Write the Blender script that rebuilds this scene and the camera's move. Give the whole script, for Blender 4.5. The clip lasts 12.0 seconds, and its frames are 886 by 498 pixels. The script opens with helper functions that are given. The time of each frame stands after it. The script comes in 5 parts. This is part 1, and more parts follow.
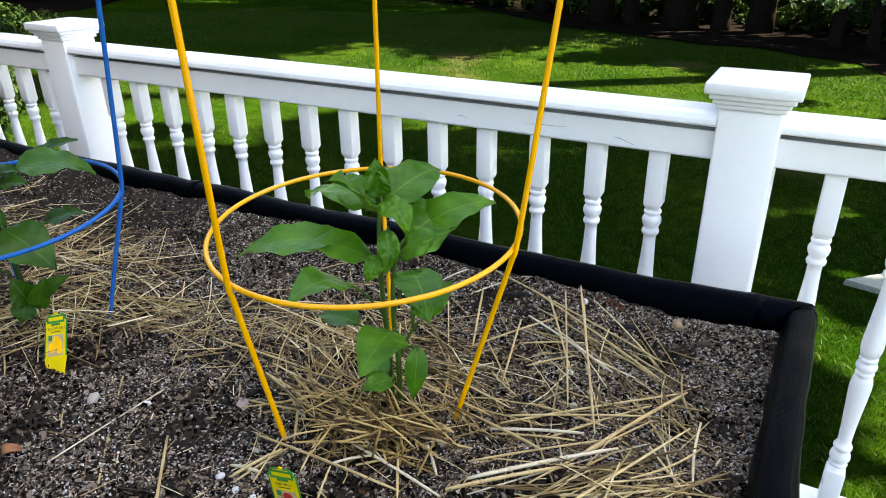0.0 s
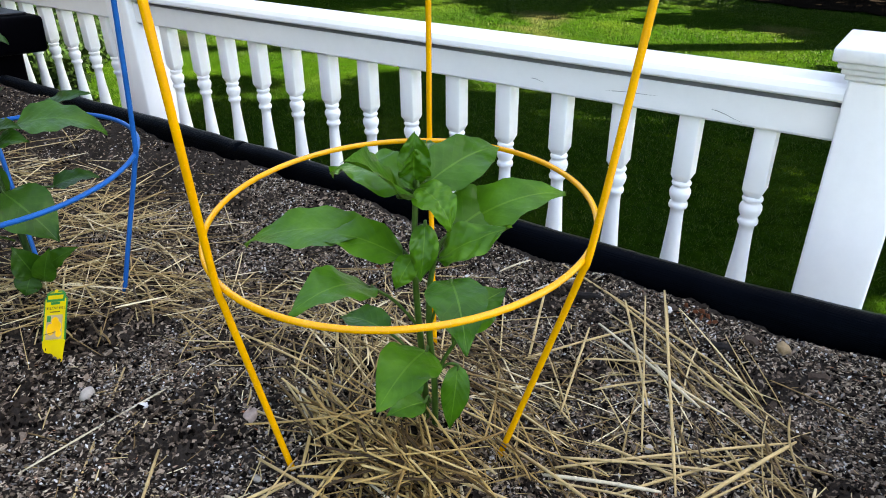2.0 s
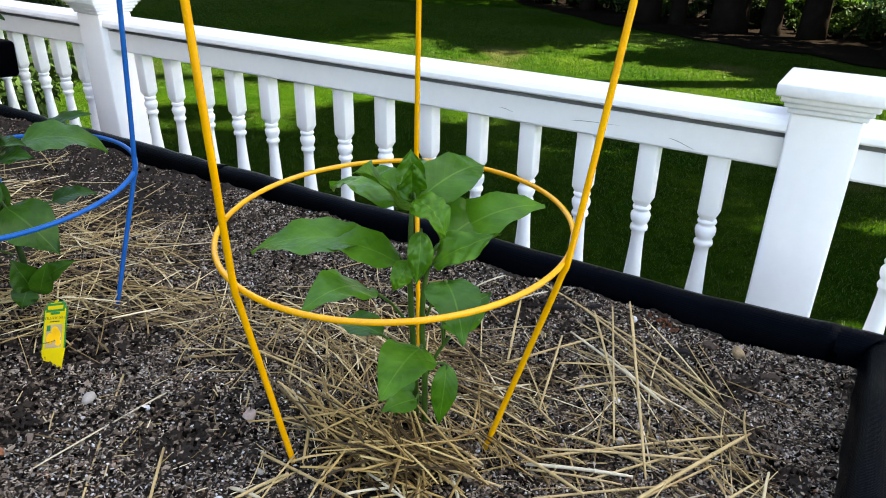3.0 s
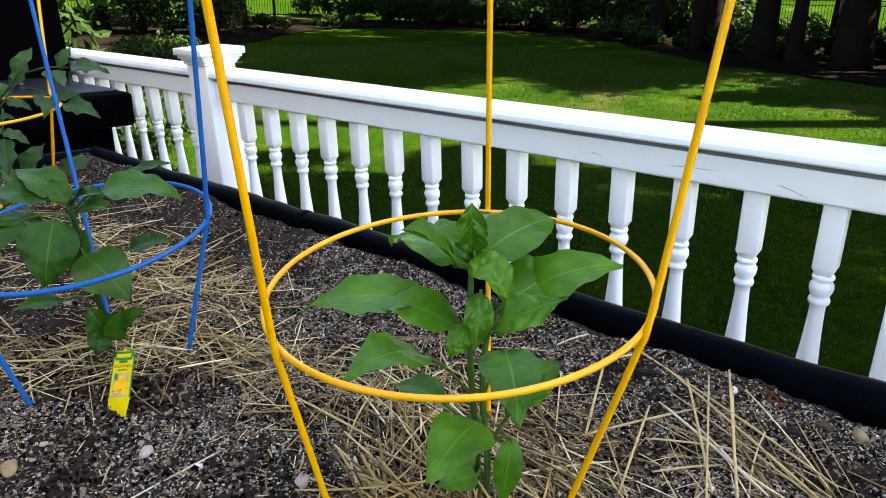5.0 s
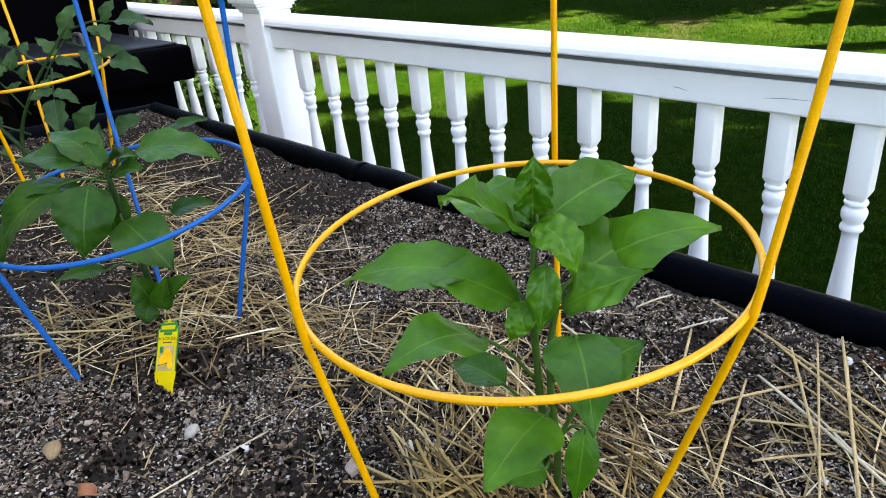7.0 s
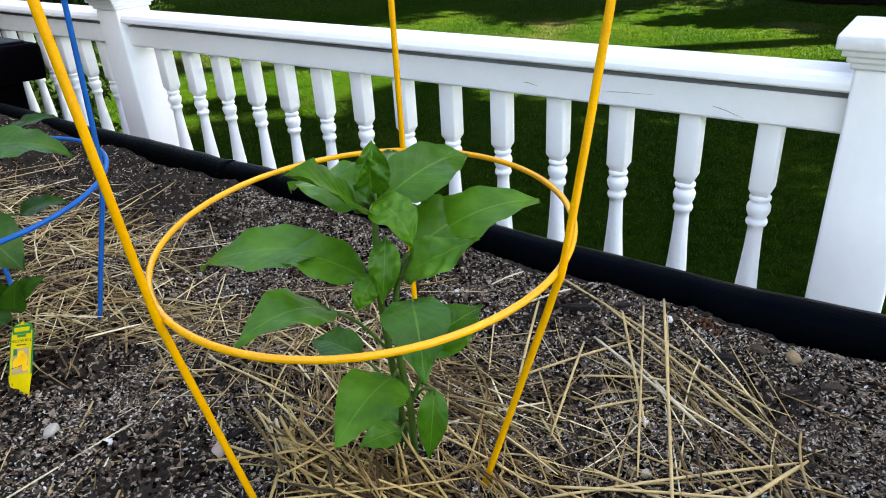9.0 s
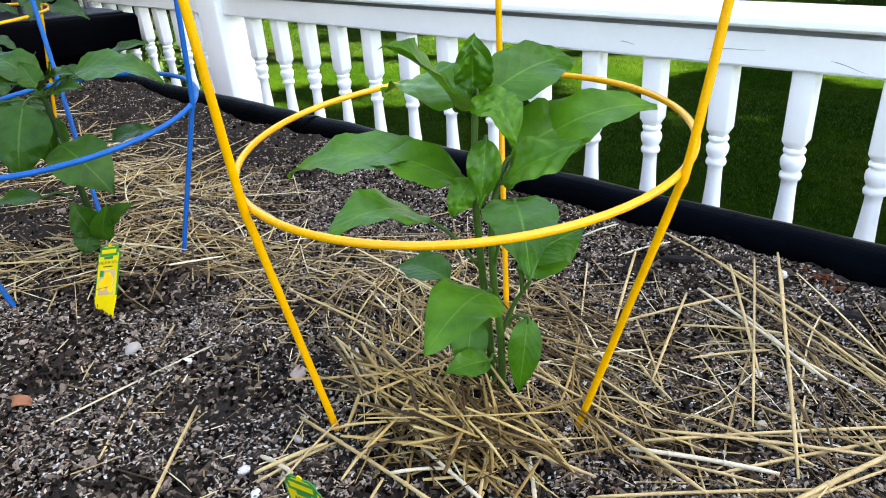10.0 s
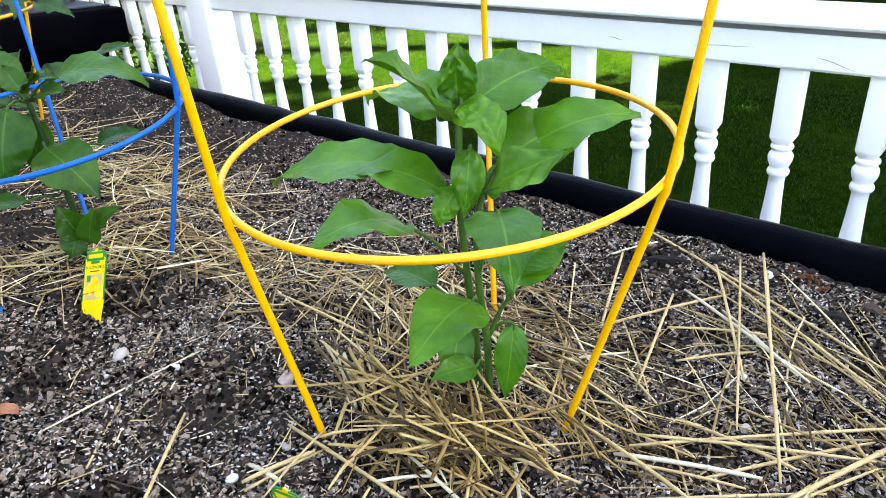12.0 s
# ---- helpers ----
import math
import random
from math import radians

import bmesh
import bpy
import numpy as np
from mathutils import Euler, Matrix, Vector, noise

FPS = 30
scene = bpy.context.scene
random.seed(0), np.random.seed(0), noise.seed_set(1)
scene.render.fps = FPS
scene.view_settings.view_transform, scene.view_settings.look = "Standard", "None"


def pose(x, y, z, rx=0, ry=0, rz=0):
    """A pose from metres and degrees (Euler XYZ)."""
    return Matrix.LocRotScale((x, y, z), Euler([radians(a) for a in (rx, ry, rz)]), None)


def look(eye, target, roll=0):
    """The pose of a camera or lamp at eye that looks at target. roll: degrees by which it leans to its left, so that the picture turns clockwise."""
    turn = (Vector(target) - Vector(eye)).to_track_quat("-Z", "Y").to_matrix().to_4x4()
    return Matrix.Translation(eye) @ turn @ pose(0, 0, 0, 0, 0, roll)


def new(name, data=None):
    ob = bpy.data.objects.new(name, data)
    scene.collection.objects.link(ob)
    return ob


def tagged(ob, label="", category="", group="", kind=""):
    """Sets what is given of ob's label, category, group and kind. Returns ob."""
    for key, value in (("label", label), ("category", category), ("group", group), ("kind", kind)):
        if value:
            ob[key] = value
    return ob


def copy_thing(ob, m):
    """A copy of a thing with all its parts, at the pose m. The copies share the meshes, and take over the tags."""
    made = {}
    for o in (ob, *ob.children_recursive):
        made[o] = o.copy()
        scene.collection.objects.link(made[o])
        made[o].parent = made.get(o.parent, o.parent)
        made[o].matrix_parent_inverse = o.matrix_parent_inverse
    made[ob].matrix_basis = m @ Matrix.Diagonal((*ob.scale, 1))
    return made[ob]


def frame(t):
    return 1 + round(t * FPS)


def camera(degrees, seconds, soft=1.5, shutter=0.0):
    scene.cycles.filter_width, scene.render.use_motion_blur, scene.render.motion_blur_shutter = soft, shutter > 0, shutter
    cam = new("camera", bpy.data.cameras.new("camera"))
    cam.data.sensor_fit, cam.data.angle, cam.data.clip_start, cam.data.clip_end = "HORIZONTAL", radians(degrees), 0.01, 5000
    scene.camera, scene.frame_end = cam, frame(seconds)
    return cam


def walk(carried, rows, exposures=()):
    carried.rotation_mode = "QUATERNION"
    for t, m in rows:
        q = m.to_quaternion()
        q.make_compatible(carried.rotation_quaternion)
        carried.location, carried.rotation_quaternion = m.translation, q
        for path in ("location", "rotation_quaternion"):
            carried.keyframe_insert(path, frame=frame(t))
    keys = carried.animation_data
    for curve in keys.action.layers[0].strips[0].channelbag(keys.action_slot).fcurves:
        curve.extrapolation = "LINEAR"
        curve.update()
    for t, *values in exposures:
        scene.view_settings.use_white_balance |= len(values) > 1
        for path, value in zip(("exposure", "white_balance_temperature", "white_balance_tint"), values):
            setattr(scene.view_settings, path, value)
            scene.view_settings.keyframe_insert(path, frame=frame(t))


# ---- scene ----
cam = camera(65.2, 12.0, soft=1.0)
PATH = [
    (0, (0.131, -1.336, 0.442), (-0.749, 0.296, -0.309), 1.2),
    (0.5, (0.136, -1.279, 0.424), (-0.807, 0.319, -0.323), 2.7),
    (1, (0.123, -1.199, 0.409), (-1.069, 0.193, -0.392), 2.7),
    (1.5, (0.068, -1.147, 0.41), (-1.054, 0.278, -0.435), 0.5),
    (2, (0.073, -1.203, 0.416), (-0.95, 0.287, -0.44), 1.8),
    (2.5, (0.08, -1.238, 0.413), (-0.819, 0.295, -0.504), -0.5),
    (2.7, (0.082, -1.269, 0.421), (-0.849, 0.306, -0.387), 2.5),
    (4.3, (0.093, -1.225, 0.402), (-0.96, 0.323, -0.302), 1.5),
    (4.5, (0.101, -1.218, 0.401), (-1.02, 0.279, -0.306), -0.7),
    (5, (0.078, -1.205, 0.416), (-1.132, 0.24, -0.253), 1.1),
    (5.5, (0.072, -1.149, 0.406), (-1.264, 0.153, -0.313), 0.8),
    (6, (0.057, -1.127, 0.401), (-1.28, 0.133, -0.391), -1.0),
    (6.5, (0.044, -1.102, 0.39), (-1.277, 0.134, -0.464), -2.8),
    (7, (0.032, -1.135, 0.401), (-1.29, 0.123, -0.417), -2.7),
    (7.5, (0.054, -1.156, 0.406), (-1.065, 0.292, -0.402), -4.3),
    (7.7, (0.07, -1.149, 0.407), (-1.043, 0.304, -0.399), -5.2),
    (9.3, (0.083, -1.149, 0.398), (-1.01, 0.3, -0.441), 0.4),
    (9.5, (0.072, -1.138, 0.39), (-1.044, 0.262, -0.5), 1.1),
    (10, (0.061, -1.153, 0.33), (-1.173, 0.186, -0.497), -1.4),
    (10.5, (0.056, -1.134, 0.319), (-1.092, 0.177, -0.663), -0.3),
    (11, (0.04, -1.114, 0.3), (-1.061, 0.296, -0.595), -0.1),
    (11.5, (0.051, -1.126, 0.31), (-1.067, 0.242, -0.629), 0.7),
    (12, (0.062, -1.146, 0.342), (-1.149, 0.197, -0.513), -1.5),
]
EXPOSURE = [(0, 4.18, 8200, 13), (1, 4.16, 8100, 13), (2.5, 4.24, 8100, 13), (4.5, 4.15, 8000, 13), (5.5, 4.28, 7900, 13), (7.5, 4.27, 7900, 13), (9.5, 4.18, 8100, 13), (10.5, 4.98, 7800, 13), (12, 4.88, 7700, 13)]
walk(cam, [(t, look(eye, target, roll)) for t, eye, target, roll in PATH], EXPOSURE)

# ---- light ----
SUN_TO = Vector((0.45, 0.42, 0.79)).normalized()
world = bpy.data.worlds.new("world")
scene.world = world
world.use_nodes = True
wn = world.node_tree
sky = wn.nodes.new("ShaderNodeTexSky")
sky.sky_type = "NISHITA"
sky.sun_disc = False
sky.sun_elevation = math.asin(SUN_TO.z)
sky.sun_rotation = math.atan2(SUN_TO.x, SUN_TO.y)
sky.air_density, sky.dust_density, sky.ozone_density = 1.0, 1.2, 1.0
wn.nodes["Background"].inputs["Strength"].default_value = 0.05
wn.links.new(sky.outputs[0], wn.nodes["Background"].inputs[0])
sun = new("sun", bpy.data.lights.new("sun", "SUN"))
sun.data.energy, sun.data.angle, sun.data.color = 5.0, radians(0.6), (1.0, 0.95, 0.86)
sun.matrix_world = look(SUN_TO * 40, (0, 0, 0))


# ---- materials ----
def nodes_of(name):
    m = bpy.data.materials.new(name)
    m.use_nodes = True
    t = m.node_tree
    return m, t, t.nodes["Principled BSDF"]


def ramp(t, fac, stops):
    r = t.nodes.new("ShaderNodeValToRGB")
    e = r.color_ramp.elements
    while len(e) < len(stops):
        e.new(0.5)
    for k, (p, c) in zip(e, stops):
        k.position, k.color = p, (*c, 1)
    t.links.new(fac, r.inputs[0])
    return r.outputs[0]


def noise_of(t, scale, detail=4.0, rough=0.6, stretch=None):
    g = t.nodes.new("ShaderNodeNewGeometry")
    n = t.nodes.new("ShaderNodeTexNoise")
    n.inputs["Scale"].default_value, n.inputs["Detail"].default_value, n.inputs["Roughness"].default_value = scale, detail, rough
    src = g.outputs["Position"]
    if stretch:
        mp = t.nodes.new("ShaderNodeMapping")
        mp.inputs["Scale"].default_value = stretch
        t.links.new(src, mp.inputs[0])
        src = mp.outputs[0]
    t.links.new(src, n.inputs[0])
    return n.outputs[0]


def mixed(t, a, b, fac, mode="MIX"):
    m = t.nodes.new("ShaderNodeMix")
    m.data_type, m.blend_type = "RGBA", mode
    for sock, v in ((m.inputs[0], fac), (m.inputs[6], a), (m.inputs[7], b)):
        if isinstance(v, (int, float)):
            sock.default_value = v
        elif isinstance(v, tuple):
            sock.default_value = (*v, 1)
        else:
            t.links.new(v, sock)
    return m.outputs[2]


def bumped(t, p, height, strength, dist):
    b = t.nodes.new("ShaderNodeBump")
    b.inputs["Strength"].default_value, b.inputs["Distance"].default_value = strength, dist
    t.links.new(height, b.inputs["Height"])
    t.links.new(b.outputs[0], p.inputs["Normal"])


def surface(name, low, high, scale, fine=60.0, rough=0.6, bump=0.3, dist=0.002, metal=0.0, fine_mix=0.35, spec=0.5, stretch=None):
    """Two scales of noise: broad stains between two colours, fine grain over them and in the relief."""
    m, t, p = nodes_of(name)
    broad = ramp(t, noise_of(t, scale, 5, 0.6, stretch), [(0.3, low), (0.7, high)])
    grain = noise_of(t, fine, 3, 0.7, stretch)
    col = mixed(t, broad, ramp(t, grain, [(0.25, tuple(c * 0.55 for c in low)), (0.75, tuple(min(1, c * 1.25) for c in high))]), fine_mix)
    t.links.new(col, p.inputs["Base Color"])
    p.inputs["Metallic"].default_value, p.inputs["Specular IOR Level"].default_value = metal, spec
    rr = ramp(t, grain, [(0.2, (rough * 0.8,) * 3), (0.8, (min(1, rough * 1.15),) * 3)])
    t.links.new(rr, p.inputs["Roughness"])
    if bump:
        bumped(t, p, grain, bump, dist)
    return m


def islands(name, stops, rough=0.8, fine=400.0, bump=0.3, dist=0.0006, stretch=None, spec=0.12, single=False, streak=0.75):
    """A colour of its own for each loose piece of a joined mesh, or for each object, with grain."""
    m, t, p = nodes_of(name)
    g = t.nodes.new("ShaderNodeObjectInfo" if single else "ShaderNodeNewGeometry")
    col = ramp(t, g.outputs["Random" if single else "Random Per Island"], stops)
    grain = noise_of(t, fine, 3, 0.6, stretch)
    col = mixed(t, col, ramp(t, grain, [(0.3, (0.45, 0.42, 0.4)), (0.7, (1.0, 1.0, 1.0))]), streak, "MULTIPLY")
    t.links.new(col, p.inputs["Base Color"])
    p.inputs["Roughness"].default_value, p.inputs["Specular IOR Level"].default_value = rough, spec
    bumped(t, p, grain, bump, dist)
    return m


def leaf_material(name, dark, light, vein, gloss, through_light, veins=True, sheen=0.5):
    """Leaf: mottled green with pale veins, each leaf a little different, some light passing through."""
    m, t, p = nodes_of(name)
    out = t.nodes["Material Output"]
    g = t.nodes.new("ShaderNodeObjectInfo" if veins else "ShaderNodeNewGeometry")
    col = ramp(t, noise_of(t, 35, 3), [(0.3, dark), (0.7, light)])
    each = ramp(t, g.outputs["Random" if veins else "Random Per Island"], [(0.0, (0.62, 0.72, 0.62)), (0.5, (0.95, 0.95, 0.9)), (1.0, (1.35, 1.22, 1.1))])
    col = mixed(t, col, each, 1.0, "MULTIPLY")
    if veins:
        uv = t.nodes.new("ShaderNodeUVMap")
        sep = t.nodes.new("ShaderNodeSeparateXYZ")
        t.links.new(uv.outputs[0], sep.inputs[0])

        def calc(op, a, b=None):
            n = t.nodes.new("ShaderNodeMath")
            n.operation = op
            for k, v in enumerate((a, b)):
                if v is None:
                    continue
                if isinstance(v, (int, float)):
                    n.inputs[k].default_value = v
                else:
                    t.links.new(v, n.inputs[k])
            return n.outputs[0]

        across = calc("ABSOLUTE", calc("SUBTRACT", sep.outputs[0], 0.5))
        wave = calc("FRACT", calc("MULTIPLY", calc("SUBTRACT", sep.outputs[1], calc("MULTIPLY", across, 0.55)), 8.0))
        side = calc("LESS_THAN", calc("ABSOLUTE", calc("SUBTRACT", wave, 0.5)), 0.045)
        mid = calc("LESS_THAN", across, 0.018)
        lines = calc("MAXIMUM", calc("MULTIPLY", side, 0.16), mid)
        puff = calc("ABSOLUTE", calc("SUBTRACT", wave, 0.5))
        col = mixed(t, col, vein, calc("MULTIPLY", lines, 0.40))
        height = calc("ADD", calc("MULTIPLY", calc("SINE", calc("MULTIPLY", puff, 3.1)), -0.22), noise_of(t, 170, 3))
        bumped(t, p, height, 0.55, 0.0011)
    else:
        bumped(t, p, noise_of(t, 120, 3), 0.3, 0.002)
    t.links.new(col, p.inputs["Base Color"])
    p.inputs["Roughness"].default_value, p.inputs["Specular IOR Level"].default_value = gloss, sheen
    tr = t.nodes.new("ShaderNodeBsdfTranslucent")
    t.links.new(mixed(t, col, (1.0, 1.0, 0.35), 1.0, "MULTIPLY"), tr.inputs[0])
    mx = t.nodes.new("ShaderNodeMixShader")
    mx.inputs[0].default_value = through_light
    t.links.new(p.outputs[0], mx.inputs[1])
    t.links.new(tr.outputs[0], mx.inputs[2])
    t.links.new(mx.outputs[0], out.inputs[0])
    return m


def plain(name, col, rough=0.55, spec=0.25, metal=0.0):
    m, t, p = nodes_of(name)
    grain = noise_of(t, 90, 3)
    t.links.new(mixed(t, col, ramp(t, grain, [(0.3, tuple(c * 0.8 for c in col)), (0.7, col)]), 0.6), p.inputs["Base Color"])
    p.inputs["Roughness"].default_value, p.inputs["Specular IOR Level"].default_value, p.inputs["Metallic"].default_value = rough, spec, metal
    return m


VINYL = surface("white_vinyl", (0.85, 0.855, 0.86), (0.90, 0.90, 0.90), 3.0, 45.0, 0.38, 0.04, 0.001, fine_mix=0.06)
VINYL_RIM = surface("weathered_vinyl", (0.76, 0.765, 0.77), (0.88, 0.88, 0.88), 5.0, 70.0, 0.45, 0.05, 0.001, fine_mix=0.15)
# Darker vinyl for the rail groove: shade under the lip put into its colour.
GROOVE_SHADE = surface("groove_shade_vinyl", (0.26, 0.27, 0.29), (0.44, 0.45, 0.465), 9.0, 80.0, 0.6, 0.05, 0.001, fine_mix=0.3)
SCRATCH = plain("scratch_grey", (0.22, 0.22, 0.23), 0.8)
YELLOW = surface("yellow_coating", (0.66, 0.290, 0.002), (0.76, 0.350, 0.003), 25.0, 500.0, 0.26, 0.15, 0.0008, fine_mix=0.18, spec=0.42)
BLUE = surface("blue_coating", (0.0002, 0.072, 0.27), (0.0004, 0.092, 0.33), 25.0, 500.0, 0.36, 0.25, 0.0008, fine_mix=0.18, spec=0.12)
SOIL = surface("potting_soil", (0.0014, 0.0012, 0.0010), (0.044, 0.036, 0.030), 20.0, 420.0, 0.95, 0.9, 0.004, fine_mix=0.5, spec=0.01)
CLOD = islands("black_clods", [(0.0, (0.0025, 0.002, 0.0017)), (0.6, (0.008, 0.0064, 0.0052)), (1.0, (0.040, 0.031, 0.025))], 0.95, 300, 0.9, 0.0015, None, 0.0)
BARK = islands("bark_chips", [(0.0, (0.004, 0.003, 0.0025)), (0.4, (0.045, 0.034, 0.026)), (0.75, (0.16, 0.120, 0.09)), (1.0, (0.36, 0.285, 0.22))], 0.9, 500, 0.6, 0.001, None, 0.03)
FIBRE = islands("wood_fibre", [(0.0, (0.030, 0.023, 0.018)), (0.5, (0.19, 0.150, 0.110)), (0.93, (0.55, 0.465, 0.355)), (1.0, (0.23, 0.085, 0.035))], 0.8, 600, 0.4, 0.0006, None, 0.06)
GRIT = islands("pale_grit", [(0.0, (0.075, 0.071, 0.067)), (0.55, (0.25, 0.238, 0.228)), (1.0, (0.74, 0.73, 0.71))], 0.8, 600, 0.3, 0.0006)
PEBBLE = surface("pebble_stone", (0.26, 0.23, 0.19), (0.40, 0.36, 0.31), 60, 500, 0.8, 0.4, 0.001)
STRAW_TONES = [(0.0, (0.040, 0.023, 0.009)), (0.18, (0.105, 0.064, 0.024)), (0.40, (0.235, 0.155, 0.058)), (0.64, (0.42, 0.305, 0.128)), (0.86, (0.59, 0.465, 0.235)), (1.0, (0.77, 0.675, 0.455))]
STRAW = islands("dry_straw", STRAW_TONES, 0.55, 180, 0.35, 0.0008, (1, 1, 1), 0.2, streak=0.45)
STRAW_ONE = islands("dry_straw_single", STRAW_TONES, 0.5, 180, 0.35, 0.0008, (1, 1, 1), 0.2, single=True, streak=0.45)
STRAW_WARM = islands("warm_golden_straw", [(0.0, (0.028, 0.015, 0.005)), (0.25, (0.090, 0.052, 0.016)), (0.5, (0.225, 0.138, 0.042)), (0.8, (0.43, 0.29, 0.100)), (1.0, (0.60, 0.45, 0.20))], 0.5, 180, 0.35, 0.0008, (1, 1, 1), 0.2, single=True, streak=0.45)
STRAW_PALE = surface("bleached_straw", (0.40, 0.33, 0.20), (0.62, 0.545, 0.39), 40, 500, 0.5, 0.3, 0.0006)
STRAW_GOLD = surface("golden_straw", (0.31, 0.210, 0.078), (0.54, 0.395, 0.175), 40, 500, 0.5, 0.3, 0.0006)
PEPPER_LEAF = leaf_material("pepper_leaf", (0.0265, 0.104, 0.0046), (0.0640, 0.190, 0.0098), (0.135, 0.275, 0.034), 0.31, 0.27, sheen=0.22)
# Darker copy of the pepper leaf: the second plant's shade put into its colour.
SHADED_LEAF = leaf_material("shaded_pepper_leaf", (0.0120, 0.052, 0.0035), (0.0300, 0.096, 0.0070), (0.080, 0.175, 0.030), 0.32, 0.20, sheen=0.18)
TOMATO_LEAF = leaf_material("tomato_leaf", (0.0130, 0.046, 0.0100), (0.0280, 0.078, 0.0190), (0.051, 0.102, 0.034), 0.5, 0.2, sheen=0.25)
STEM = surface("green_stem", (0.022, 0.062, 0.007), (0.046, 0.100, 0.014), 60, 300, 0.5, 0.2, 0.0008, spec=0.2)
STEM_DARK = surface("dark_stem", (0.010, 0.030, 0.006), (0.022, 0.052, 0.012), 60, 300, 0.55, 0.2, 0.0008, spec=0.15)
# Near-black tree leaves: the deep shade of the woods is put into the colour.
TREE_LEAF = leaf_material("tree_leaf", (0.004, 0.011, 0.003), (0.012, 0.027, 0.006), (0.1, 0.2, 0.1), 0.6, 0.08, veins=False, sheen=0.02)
PALE_LEAF = leaf_material("pale_tree_leaf", (0.03, 0.065, 0.03), (0.06, 0.11, 0.055), (0.1, 0.2, 0.1), 0.6, 0.1, veins=False, sheen=0.1)
# Litter coloured near-black to hold the shade under the trees.
WOOD_FLOOR = surface("shaded_leaf_litter", (0.0018, 0.0015, 0.0012), (0.006, 0.005, 0.004), 1.5, 25, 0.95, 0.8, 0.03, spec=0.0)
# Bark is near-black too, with the woods' shade in its base colour.
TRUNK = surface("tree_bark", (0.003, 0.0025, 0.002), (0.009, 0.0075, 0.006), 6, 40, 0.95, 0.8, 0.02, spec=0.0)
FENCE = plain("black_metal", (0.006, 0.006, 0.0065), 0.5, 0.08, 0.0)
BOX = surface("black_resin", (0.0006, 0.0006, 0.0010), (0.0018, 0.0018, 0.0026), 8, 160, 0.42, 0.06, 0.0006, fine_mix=0.25, spec=0.004)
BOX_LID = surface("worn_black_resin", (0.004, 0.0045, 0.006), (0.013, 0.014, 0.018), 8, 160, 0.40, 0.10, 0.0006, fine_mix=0.3, spec=0.16)
COVER = surface("black_vinyl_cover", (0.0008, 0.0008, 0.0010), (0.0016, 0.0016, 0.0022), 5, 90, 0.75, 0.2, 0.002, spec=0.0)
GREY = plain("grey_plastic", (0.05, 0.05, 0.055), 0.45)
DECK = surface("deck_board", (0.16, 0.14, 0.12), (0.25, 0.22, 0.19), 4, 60, 0.7, 0.3, 0.002, stretch=(1, 12, 1))
TAG_YELLOW = plain("tag_yellow", (0.62, 0.46, 0.004), 0.35)
TAG_GREEN = plain("tag_green", (0.015, 0.17, 0.035), 0.3)
TAG_DARK = plain("tag_print", (0.06, 0.045, 0.02), 0.4)
TAG_RED = plain("tag_red", (0.40, 0.02, 0.015), 0.35)
TAG_GOLD = plain("tag_gold", (0.88, 0.46, 0.01), 0.3)
TAG_CREAM = plain("tag_cream", (0.42, 0.30, 0.15), 0.35)
DEAD_LEAF = surface("dead_leaf", (0.20, 0.06, 0.02), (0.34, 0.13, 0.05), 90, 400, 0.7, 0.4, 0.001)
DEAD_PALE = surface("faded_leaf", (0.24, 0.17, 0.13), (0.38, 0.29, 0.24), 90, 400, 0.7, 0.4, 0.001)
SIDING = surface("grey_siding", (0.055, 0.058, 0.062), (0.085, 0.088, 0.092), 2, 40, 0.6, 0.1, 0.001)
SLATE = surface("pale_slab", (0.11, 0.135, 0.115), (0.17, 0.20, 0.17), 6, 50, 0.8, 0.2, 0.003)


def fabric_material():
    """Black woven plastic cloth: a fine honeycomb of threads, dust in patches."""
    m, t, p = nodes_of("black_woven_fabric")
    g = t.nodes.new("ShaderNodeNewGeometry")
    v = t.nodes.new("ShaderNodeTexVoronoi")
    v.inputs["Scale"].default_value, v.inputs["Randomness"].default_value = 470, 0.2
    t.links.new(g.outputs["Position"], v.inputs["Vector"])
    dust = ramp(t, noise_of(t, 14, 5), [(0.45, (0.0003, 0.0005, 0.0010)), (0.8, (0.0010, 0.0014, 0.0026))])
    t.links.new(dust, p.inputs["Base Color"])
    p.inputs["Roughness"].default_value, p.inputs["Specular IOR Level"].default_value = 0.30, 0.022
    p.inputs["Specular Tint"].default_value = (0.5, 0.72, 1.0, 1.0)
    bumped(t, p, v.outputs["Distance"], 0.6, 0.0009)
    return m


FABRIC = fabric_material()


